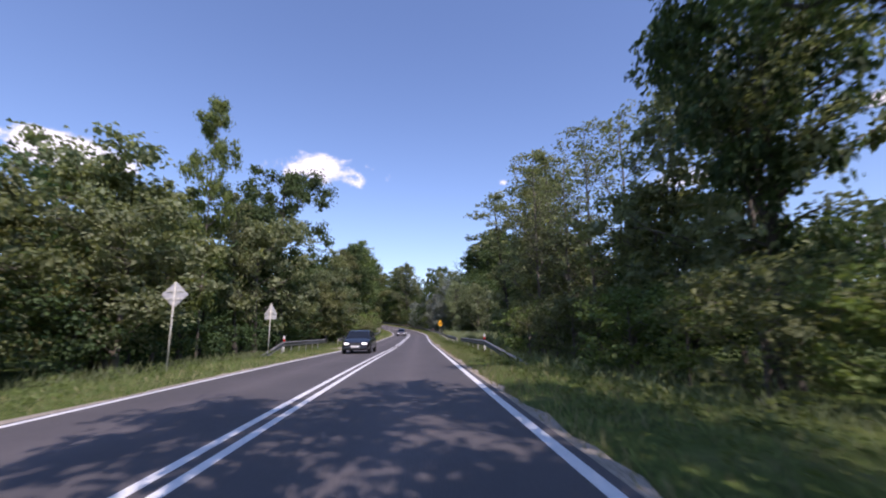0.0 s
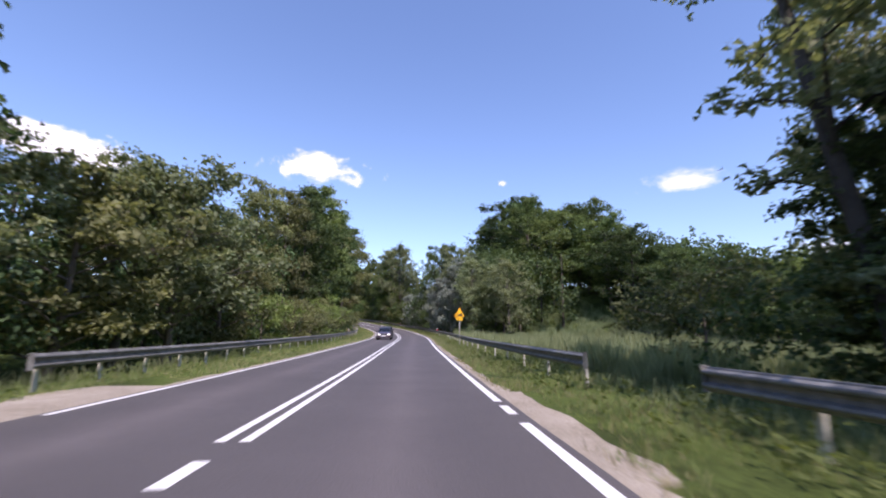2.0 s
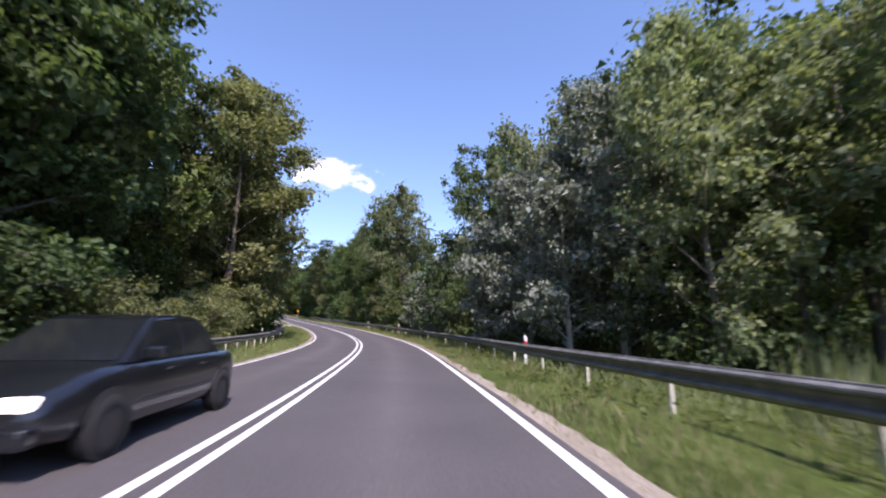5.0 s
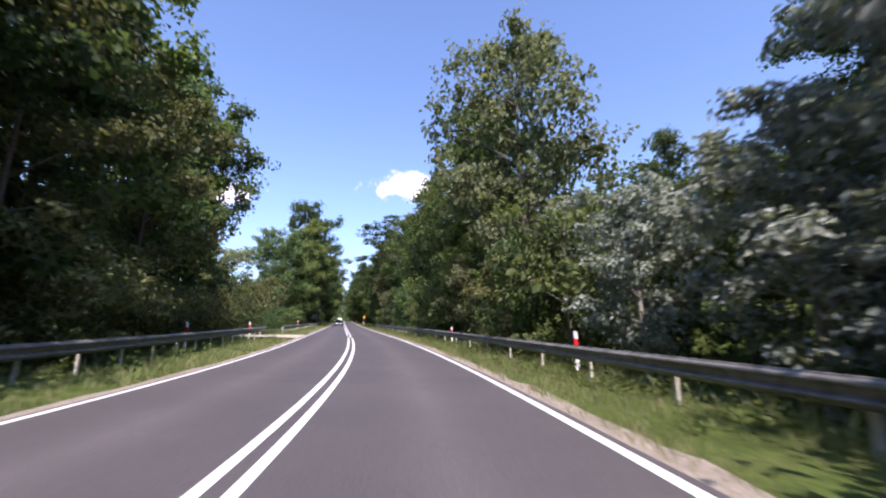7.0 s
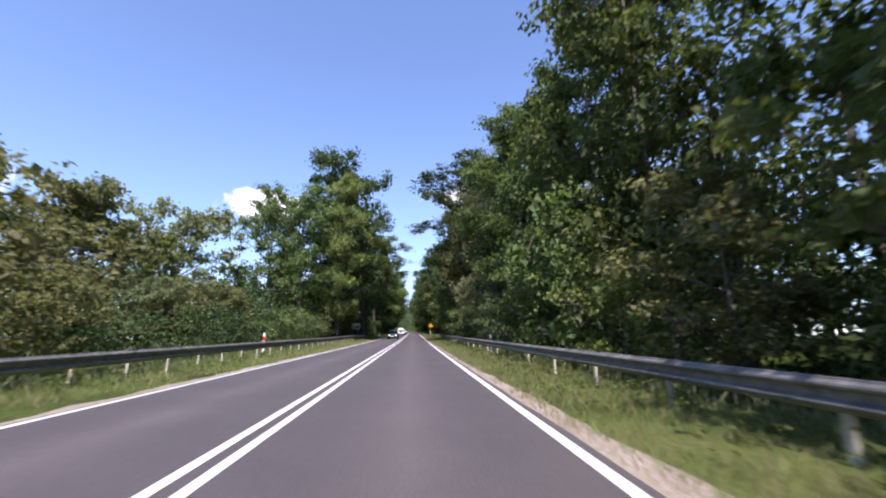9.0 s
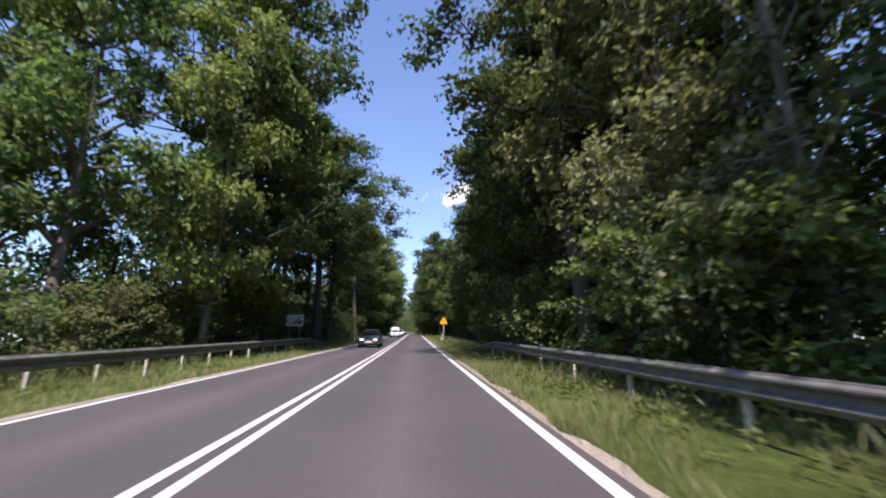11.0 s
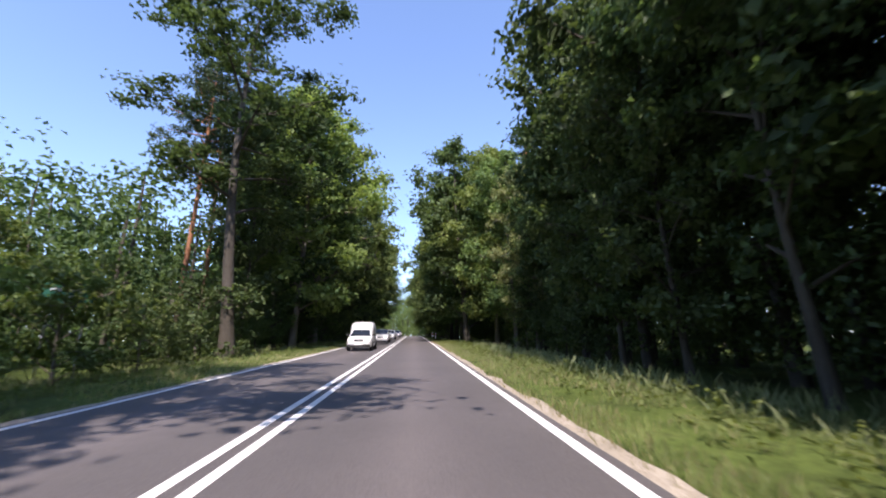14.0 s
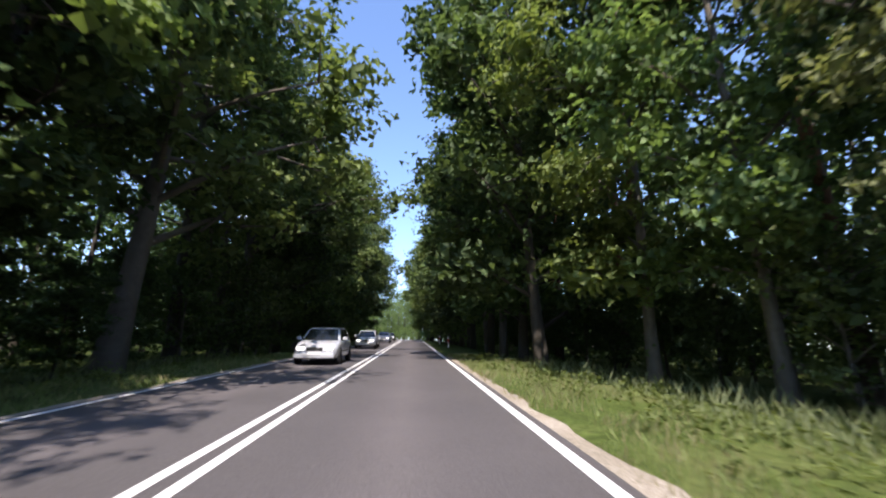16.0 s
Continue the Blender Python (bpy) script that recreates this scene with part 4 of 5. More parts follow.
# ---- the wood behind the first rows, too dense to count ----
def wood(name, label, places, mats, seed):
    """Many trees and thickets joined: (s, l, height, radius, bare share, leaves)."""
    r = np.random.default_rng(seed)
    vs, fs, idx, off = [], [], [], 0
    for s, l, h, rad, bare, n in places:
        open_behind = (172 < s < 240 or 258 < s < 306) and -47 < l < -19
        n = int(n * float(np.interp(abs(l), (13, 18, 24), (2.6, 1.8, 1.0))) * (2.0 if open_behind and not 172 < s < 240 else 1.0))
        p = land(s, l)
        k = max(7, n // 16)
        d = r.normal(size=(k, 3))
        d /= np.linalg.norm(d, axis=1, keepdims=True)
        crown = h * (1 - bare)
        body = np.array([rad, rad, crown * 0.5])
        tuft = d * (r.uniform(0.45, 1.0, k) * (1 + 0.15 * np.sin(d[:, 0] * 5 + s)))[:, None]
        own = r.integers(0, k, n)
        loose = r.normal(size=(n, 3)) * np.array([0.13, 0.13, 0.075])
        pts = np.array([p.x, p.y, p.z + h * bare + crown * 0.5]) + (tuft[own] + loose) * body
        pts[:, 2] = np.maximum(pts[:, 2], p.z + 0.1)
        nrm = d[own] * 0.5 + np.array([0, 0, 0.7]) + loose * 3.0 + r.normal(size=(n, 3)) * 0.4
        size = (0.28 + 0.026 * h) * float(np.interp(abs(l), (13, 18, 24, 47, 50), (0.55, 0.7, 0.95, 0.95, 1.2))) * (0.6 if open_behind else 1.0)
        v, f = leaf_arrays(pts, nrm, size, size * 0.7, r)
        vs.append(v)
        fs.append(f + off)
        idx.append(np.zeros(len(f), np.int32))
        off += len(v)
        if h > 6:
            tv, tf = tubes([[(Vector((p.x, p.y, p.z - 0.3)), 0.022 * h ** 0.9), (Vector((p.x + 0.2, p.y, p.z + h * 0.8)), 0.05)]], 5)
            tri = [q for face in tf for q in ((face[0], face[1], face[2]), (face[0], face[2], face[3]))]
            vs.append(np.array([tuple(q) for q in tv], np.float32))
            fs.append(np.array(tri) + off)
            idx.append(np.ones(len(tri), np.int32))
            off += len(tv)
    me = fast_mesh(name, np.concatenate(vs), np.concatenate(fs), mats, np.concatenate(idx))
    tagged(new(name, me), label, "woodland", kind="stuff")


def wood_left(s):
    return float(np.interp(s, (-20, 14, 20, 40, 50, 60, 80, 90, 112, 182, 187, 242, 248, 262, 266, 298, 303, 440), (6.5, 8, 10, 10.5, 12.5, 11, 12, 16, 18.5, 19, 9, 9.5, 11, 10, 6.0, 6.0, 15, 17)))


places = []
for l in (-16.0, -21.0, -27.0, -34.0):
    for s in np.arange(-24, 440, 6.0):
        h = wood_left(s)
        if 178 < s < 232 and l > -24 or 262 < s < 298 and l > -20:
            continue
        places.append((s + rng.uniform(-2, 2), l + rng.uniform(-2, 2), h * rng.uniform(0.85, 1.12), min(4.6, h * 0.36), 0.08, 900 if 172 < s < 240 and l < -23 else 440))
for l in (-30.0, -36.0):
    for s in np.arange(176, 236, 4.0):
        places.append((s + rng.uniform(-1.5, 1.5), l + rng.uniform(-1.5, 1.5), rng.uniform(4.0, 7.0), 2.8, 0.0, 460))
for l in (-12.5, -17.0, -22.0):
    for s in np.arange(-20, 430, 4.2):
        if not 180 < s < 206:
            places.append((s + rng.uniform(-1.5, 1.5), l + rng.uniform(-1, 1), rng.uniform(3.0, 5.0), 2.6, 0.0, 230))
for l in (-28.0, -34.0):
    for s in np.arange(-20, 430, 4.6):
        if not 176 < s < 236:
            places.append((s + rng.uniform(-1.5, 1.5), l + rng.uniform(-1, 1), rng.uniform(4.5, 6.5), 2.9, 0.0, 200))
wood("woodland", "dense green woodland behind the roadside trees", places, [M_LEAF_DARK, M_BARK_DARK], 5)
places = []
for l in (16.5, 22.0, 29.0):
    for s in np.arange(-24, 440, 6.0):
        if 52 < s < 112 or (s < 52 and l > 25):
            continue
        if s < 16 and l < 25:
            continue
        h = 8.5 if s < 52 else 17.5 if s < 143 or s > 176 and not 218 < s < 246 else 14.5 if s > 200 else 7.0
        places.append((s + rng.uniform(-2, 2), l + rng.uniform(-2, 2), h * rng.uniform(0.85, 1.12), min(4.6, h * 0.36), 0.08, 440))
for l in (12.8, 17.0, 22.0):
    for s in np.arange(-20, 430, 4.2):
        if not (52 < s < 114):
            places.append((s + rng.uniform(-1.5, 1.5), l + rng.uniform(-1, 1), rng.uniform(3.0, 5.0), 2.6, 0.0, 230))
for l in (28.0, 34.0):
    for s in np.arange(-20, 430, 4.6):
        if not (52 < s < 114):
            places.append((s + rng.uniform(-1.5, 1.5), l + rng.uniform(-1, 1), rng.uniform(4.5, 6.5), 2.9, 0.0, 200))
wood("woodland", "dense green woodland behind the roadside trees", places, [M_LEAF_DARK, M_BARK_DARK], 6)
places = []
for l in (14.6, 18.5, 24.0):
    for s in np.arange(258, 345, 3.2):
        places.append((s + rng.uniform(-1, 1), l + rng.uniform(-0.8, 0.8), rng.uniform(4.0, 7.0), 2.6, 0.0, 190))
for side, s0 in ((-1, -24), (1, 178)):
    for l in (38.0, 42.0):
        for s in np.arange(s0, 440, 4.0):
            places.append((s + rng.uniform(-1, 1), side * (l + rng.uniform(-1, 1)), rng.uniform(5.0, 7.5), 3.0, 0.0, 130))
wood("woodland", "low thicket deep in the woodland", places, [M_LEAF_DARK, M_BARK_DARK], 12)
places = []
for l in (43.0, 48.0, 54.0, 61.0):
    for s in np.arange(60, 190, 5.0):
        h = rng.uniform(12.0, 15.0) * float(np.interp(s, (100, 114), (0.8, 1.0)))
        places.append((s + rng.uniform(-2, 2), l + rng.uniform(-2, 2), h, 4.4, 0.02, 720))
for l in (40.5, 45.0):
    for s in np.arange(64, 150, 3.6):
        places.append((s + rng.uniform(-1.5, 1.5), l + rng.uniform(-1.5, 1.5), rng.uniform(4.0, 7.5), 2.8, 0.0, 260))
for s in np.arange(84, 172, 7.0):
    k = float(np.interp(s, (85, 92, 99, 106, 113, 127, 141, 160), (9.5, 11.0, 12.5, 14.5, 16.5, 17.5, 20.0, 20.0)))
    plant(("oak", "edge", "oak", "dark")[int(rng.integers(4))], s + rng.uniform(-2, 2), 41.5 + rng.uniform(-2, 2), k * rng.uniform(0.92, 1.08), 1.15)
for s, l, h in ((138.0, 33.5, 24.0), (132.0, 31.0, 21.5), (145.0, 35.0, 23.0), (126.5, 33.0, 18.0), (150.0, 31.0, 19.0)):
    plant(("oak", "dark")[int(rng.integers(2))], s, l, h, 1.1)
wood("woodland", "dark green edge of a wood across the meadow", places, [M_LEAF_DARK, M_BARK_DARK], 8)
places = []
for s in np.arange(424, 700, 7.0):
    for l in (-24, -16, -10.5, -13, 10.5, 14, 20, 28):
        places.append((s + rng.uniform(-2, 2), l + rng.uniform(-1, 1), rng.uniform(18, 23), 4.4, 0.0, 420))
for s in np.arange(360, 640, 4.5):
    for l in (-12, -9.5, 9.0, 11.5):
        places.append((s + rng.uniform(-1, 1), l + rng.uniform(-0.5, 0.5), rng.uniform(3.5, 6.0), 2.6, 0.0, 200))
for side in (-1, 1):
    for l in (44.0,):
        for s in np.arange(-30, 430, 6.5):
            if side < 0 or not 30 < s < 190:
                places.append((s + rng.uniform(-2, 2), side * (l + rng.uniform(-2, 2)), 10.5 * rng.uniform(0.85, 1.1) if side < 0 and s < 300 else 15.0, 4.6, 0.0, 260))
wood("woodland", "woodland far along the road", places, [M_LEAF, M_BARK_DARK], 9)



# ---- grass and weeds ----
def blades(name, mat, count, s_range, l_range, low, high, width, label, category, bias=1.0, keep_off=(), sway=0.28):
    """Single bent blades standing on the land, joined into one mesh."""
    r = np.random.default_rng(len(name) + count)
    s = r.uniform(*s_range, count)
    l = l_range[0] + (l_range[1] - l_range[0]) * r.random(count) ** bias
    for s0, s1, l0, l1 in keep_off:
        ok = ~((s > s0) & (s < s1) & (l > l0) & (l < l1))
        s, l = s[ok], l[ok]
    patch = np.array([noise.noise((a * 0.55, b * 0.9, 0.3)) for a, b in zip(s, l)])
    ok = patch > -0.35
    s, l, patch = s[ok], l[ok], patch[ok]
    n = len(s)
    x, y, z = road(s, l)
    z = z + ground_rise(s, l)
    h = r.uniform(low, high, n) * (0.75 + 0.9 * np.clip(patch + 0.2, 0, 1))
    a = r.uniform(0, 6.283, n)
    w = width * r.uniform(0.6, 1.4, n)
    leanx, leany = r.normal(size=n) * sway * h, r.normal(size=n) * sway * h
    p0 = np.stack([x - np.cos(a) * w, y - np.sin(a) * w, z - 0.02], 1)
    p1 = np.stack([x + np.cos(a) * w, y + np.sin(a) * w, z - 0.02], 1)
    p2 = np.stack([x + leanx * 0.45 + np.cos(a) * w * 0.6, y + leany * 0.45 + np.sin(a) * w * 0.6, z + h * 0.6], 1)
    p3 = np.stack([x + leanx, y + leany, z + h], 1)
    verts = np.stack([p0, p1, p2, p3], 1).reshape(-1, 3).astype(np.float32)
    k = np.arange(n)[:, None] * 4
    faces = np.concatenate([k + np.array([[0, 1, 2]]), k + np.array([[0, 2, 3]])], 1).reshape(-1, 3)
    me = bpy.data.meshes.new(name)
    me.vertices.add(len(verts))
    me.vertices.foreach_set("co", verts.ravel())
    me.loops.add(faces.size)
    me.loops.foreach_set("vertex_index", faces.ravel().astype(np.int32))
    me.polygons.add(len(faces))
    me.polygons.foreach_set("loop_start", np.arange(0, faces.size, 3, dtype=np.int32))
    me.update(calc_edges=True)
    me.validate()
    me.materials.append(mat)
    tagged(new(name, me), label, category, kind="stuff")


OFF = ((38.5, 53.5, -5.4, -3.5), (45, 50, 3.5, 4.7), (178.5, 189, -22, -3.5))
blades("verge_grass", M_GRASS, 140000, (-4, 332), (4.2, 8.4), 0.06, 0.19, 0.0065, "rough green grass on the road verge", "grass", 1.25, OFF)
blades("verge_grass", M_GRASS, 120000, (-4, 332), (-8.8, -3.95), 0.06, 0.19, 0.0065, "rough green grass on the road verge", "grass", 0.8, OFF)
blades("dry_grass", M_DRYGRASS, 46000, (-4, 332), (4.0, 7.2), 0.06, 0.24, 0.007, "dry straw-coloured grass on the verge", "grass", 1.5, OFF)
blades("dry_grass", M_DRYGRASS, 30000, (-4, 332), (-7.2, -3.95), 0.06, 0.22, 0.007, "dry straw-coloured grass on the verge", "grass", 0.7, OFF)
blades("tall_weeds", M_REED, 34000, (-4, 332), (6.9, 11.0), 0.18, 0.52, 0.008, "tall weeds at the foot of the trees", "weeds", 1.1, OFF)
blades("tall_weeds", M_REED, 30000, (-4, 332), (-11.5, -7.3), 0.18, 0.52, 0.008, "tall weeds at the foot of the trees", "weeds", 0.9, OFF)
blades("reeds", M_REED, 150000, (54, 108), (8.5, 44.0), 0.6, 1.35, 0.0085, "tall grey-green reeds in a wet meadow", "reeds", 1.25, (), 0.15)
blades("reeds", M_REED, 60000, (106, 146), (15.0, 38.0), 0.5, 1.2, 0.0085, "tall grey-green reeds on the slope behind the meadow", "reeds", 1.0, (), 0.15)


def broadleaf_weeds(count, s_range, l_range, seed, label):
    """Low broad-leaved weeds scattered in the verge."""
    r = np.random.default_rng(seed)
    c = []
    for _ in range(count):
        s, l = r.uniform(*s_range), r.uniform(*l_range)
        if any(s0 < s < s1 and l0 < l < l1 for s0, s1, l0, l1 in OFF):
            continue
        p = land(s, l)
        hgt = r.uniform(0.12, 0.5)
        k = int(r.integers(8, 18))
        c.append(np.array([p.x, p.y, p.z]) + np.stack([r.normal(size=k) * 0.10, r.normal(size=k) * 0.10, r.uniform(0.02, hgt, k)], 1))
    c = np.concatenate(c)
    nrm = r.normal(size=(len(c), 3)) * 0.6 + np.array([0, 0, 1.0])
    tagged(new("verge_weeds", leaf_cards("verge_weeds", c, nrm, 0.11, 0.06, M_LEAF_LIGHT, r)), label, "weeds", kind="stuff")


broadleaf_weeds(2600, (-4, 330), (4.9, 8.5), 3, "low broad-leaved weeds in the verge grass")
broadleaf_weeds(1800, (-4, 330), (-8.8, -4.8), 4, "low broad-leaved weeds in the verge grass")

# ---- guard rails ----
def beam_mesh(length, name="rail_beam"):
    """A double-waved steel beam along +y, its face towards -x."""
    prof = ((0.0, -0.155), (-0.012, -0.150), (-0.02, -0.13), (-0.088, -0.105), (-0.096, -0.085), (-0.088, -0.062), (-0.010, -0.036), (-0.002, 0.0),
            (-0.010, 0.036), (-0.088, 0.062), (-0.096, 0.085), (-0.088, 0.105), (-0.02, 0.13), (-0.012, 0.150), (0.0, 0.155))
    back = tuple((x + 0.006, z) for x, z in reversed(prof))
    ring = prof + back
    n = len(ring)
    v = [(x, y, z) for y in (0.0, length) for x, z in ring]
    f = [(k, (k + 1) % n, n + (k + 1) % n, n + k) for k in range(n)] + [tuple(range(n))[::-1], tuple(range(n, 2 * n))]
    return mesh_of(name, v, f, M_STEEL)


def rail_post_mesh():
    """A C-shaped driven post with its spacer block, top at 0.70 over the ground."""
    bm = bmesh.new()
    for c, sz in (((0.0, 0.0, 0.10), (0.012, 0.10, 1.2)), ((0.030, 0.046, 0.10), (0.06, 0.008, 1.2)), ((0.030, -0.046, 0.10), (0.06, 0.008, 1.2)), ((-0.05, 0, 0.60), (0.10, 0.09, 0.20))):
        bmesh.ops.create_cube(bm, size=1, matrix=Matrix.Translation(c) @ Matrix.Diagonal((*sz, 1)))
    return done(bm, "post", M_POSTSTEEL)


BEAM = beam_mesh(4.0)
POST = rail_post_mesh()
CAP_V = [(-0.09, 0, -0.17), (-0.02, -0.10, -0.17), (0.03, 0, -0.17), (-0.09, 0, 0.17), (-0.02, -0.10, 0.17), (0.03, 0, 0.17)]
CAP = mesh_of("end_cap", CAP_V, [(0, 1, 4, 3), (1, 2, 5, 4), (2, 0, 3, 5), (2, 1, 0), (3, 4, 5)], M_STEEL)
RAIL_TOP = 0.57


def guardrail(s0, s1, l, spacing, start_ramp=0, end_ramp=0, label="galvanised steel guard rail on posts beside the road"):
    """Beams of about 4 m laid end to end between s0 and s1; start_ramp, end_ramp: how many beams dip into the ground there."""
    first = Vector(road(s0, l))
    top = thing("guardrail", Matrix.Translation(first), label, "guardrail", "guard rails")
    inv = Matrix.Translation(-first)
    flip = l < 0
    n = int(round((s1 - s0) / 4.0))
    step = (s1 - s0) / n

    def height(s):
        up = 1.0
        if start_ramp:
            up = min(up, (s - s0) / (start_ramp * step))
        if end_ramp:
            up = min(up, (s1 - s) / (end_ramp * step))
        return -0.22 + (RAIL_TOP + 0.22) * up

    for k in range(n):
        a, b = s0 + step * k, s0 + step * (k + 1)
        pa, pb = Vector(road(a, l)) + Vector((0, 0, height(a))), Vector(road(b, l)) + Vector((0, 0, height(b)))
        d = pb - pa
        yaw = math.degrees(math.atan2(-d.x, d.y))
        pitch = math.degrees(math.asin(d.z / d.length))
        m = Matrix.Translation(pa) @ pose(0, 0, 0, 0, 0, yaw) @ pose(0, 0, 0, pitch, 0, 0) @ Matrix.Diagonal((-1 if flip else 1, d.length / 4.0 * 1.004, 1.2, 1))
        part("rail_beam", BEAM, top, inv @ m)
    for s, ramp, way in ((s0, start_ramp, 1), (s1, end_ramp, -1)):
        if not ramp:
            part("end_cap", CAP, top, inv @ Matrix.Translation(Vector(road(s, l)) + Vector((0, 0, RAIL_TOP))) @ pose(0, 0, 0, 0, 0, heading(s)) @ Matrix.Diagonal((-1 if flip else 1, way, 1.2, 1)))
    s = s0 + 0.4
    while s < s1 - 0.2:
        x, y, z = road(s, l + (0.11 if l > 0 else -0.11))
        drop = height(s) - RAIL_TOP
        if drop > -0.5:
            part("post", POST, top, inv @ pose(x, y, z - 0.02 + drop, 0, 0, heading(s)) @ Matrix.Diagonal((-1 if flip else 1, 1, 1, 1)))
        s += spacing
    return top


guardrail(18.0, 46.8, 6.7, 3.33, 3, 0)
guardrail(51.2, 258.3, 6.5, 3.33, 0, 3)
guardrail(27.0, 45.0, -7.2, 2.2, 1, 0)
guardrail(51.2, 182.6, -6.9, 2.2)
guardrail(190.5, 266.5, -6.4, 2.2, 0, 2)

# ---- marker posts ----
MARK_BODY = prism_mesh("post", [(-0.06, -0.1), (0.06, -0.1), (0.06, 0.98), (0.03, 1.03), (-0.06, 1.06)], 0.05, M_WHITE, 0.006)
MARK_RED = prism_mesh("red_band", [(-0.062, 0.60), (0.062, 0.56), (0.062, 0.80), (-0.062, 0.84)], 0.058, M_RED)


def marker_post(s, l, dz=0.0, turn=0.0, lean=0.0):
    p = land(s, l)
    m = pose(p.x, p.y, p.z + dz, 0, lean, heading(s) + turn)
    ob = thing("marker_post", m, "white plastic roadside marker post with a red band", "marker post", "marker posts")
    part("post", MARK_BODY, ob)
    part("red_band", MARK_RED, ob, Matrix.Translation((0, -0.004, 0)), "red reflective band")


for s, l, dz, lean in ((33.2, 7.1, 0.28, 0), (118.2, 7.1, 0.15, 2), (156.2, 6.95, 0.2, 0), (173.9, 6.95, 0.2, -2), (277.8, 5.45, 0.0, 1), (347.5, 5.4, 0, 0), (212, 6.95, 0.2, 0), (361, 5.4, 0, 0),
                       (33.0, -7.6, 0.3, 0), (107.5, -7.5, 0.2, 0), (138.0, -7.5, 0.2, 2), (151.6, -7.5, 0.25, 0), (165.7, -7.4, 0.3, 0), (179.2, -7.4, 0.3, -3), (210.5, -6.9, 0.3, 0), (279.2, -5.6, 0, 0)):
    marker_post(s, l, dz, 0, lean)


# ---- signs ----
TRI = rounded([(-0.45, 0), (0.45, 0), (0, 0.78)], 0.07)
TRI_IN = rounded([(-0.385, 0.038), (0.385, 0.038), (0, 0.705)], 0.055)


def bar_mesh(x, z, w, h, mat, depth=0.004):
    return prism_mesh("bar", [(x - w / 2, z - h / 2), (x + w / 2, z - h / 2), (x + w / 2, z + h / 2), (x - w / 2, z + h / 2)], depth, mat)


def warning_sign(s, l, top_z, kind, label):
    p = land(s, l)
    ob = thing("warning_sign", pose(p.x, p.y, p.z, 0, 0, heading(s)), label, "road sign")
    base = top_z - 0.80
    part("pole", pole_mesh("pole", 0.034, top_z + 0.1, M_POSTSTEEL), ob, Matrix.Translation((0, 0.05, -0.15)), "grey galvanised pole")
    plate = part("triangle_plate", prism_mesh("triangle_plate", TRI, 0.012, M_ORANGE, 0.002), ob, Matrix.Translation((0, 0, base)), "triangular plate with an orange-red rim")
    part("yellow_face", prism_mesh("yellow_face", TRI_IN, 0.004, M_YELLOW), plate, Matrix.Translation((0, -0.005, 0)), "yellow face")
    if kind == "slope":
        part("symbol", prism_mesh("symbol", [(-0.30, 0.07), (0.31, 0.07), (0.17, 0.32), (0.10, 0.30)], 0.004, M_BLACK), plate, Matrix.Translation((0, -0.010, 0)), "black slope symbol")
        part("symbol", prism_mesh("symbol", [(-0.24, 0.17), (-0.05, 0.27), (-0.02, 0.33), (-0.10, 0.33), (-0.16, 0.27), (-0.25, 0.23)], 0.004, M_BLACK), plate, Matrix.Translation((0, -0.010, 0)), "small black car symbol")
        extra = part("extra_plate", prism_mesh("extra_plate", rounded([(-0.27, -0.30), (0.27, -0.30), (0.27, -0.03), (-0.27, -0.03)], 0.03), 0.012, M_YELLOW, 0.002), ob, Matrix.Translation((0, 0, base)), "small yellow extra plate")
        part("writing", bar_mesh(-0.12, -0.165, 0.07, 0.15, M_BLACK), extra, Matrix.Translation((0, -0.005, 0)))
        part("writing", bar_mesh(0.06, -0.165, 0.16, 0.10, M_ORANGE), extra, Matrix.Translation((0, -0.005, 0)))
    else:
        part("symbol", prism_mesh("symbol", [(0.09, 0.08), (0.15, 0.08), (0.15, 0.29), (0.12, 0.32), (-0.05, 0.30), (-0.05, 0.42), (-0.01, 0.42), (-0.08, 0.55), (-0.15, 0.42), (-0.11, 0.42), (-0.11, 0.25), (-0.08, 0.22), (0.09, 0.245)], 0.004, M_BLACK), plate, Matrix.Translation((0, -0.010, 0)), "black winding arrow")
    return ob


warning_sign(78.2, 5.95, 3.27, "slope", "yellow triangular slope warning sign with plate on a pole")
warning_sign(272.0, 5.3, 2.95, "bend", "yellow triangular double-bend warning sign on a pole")


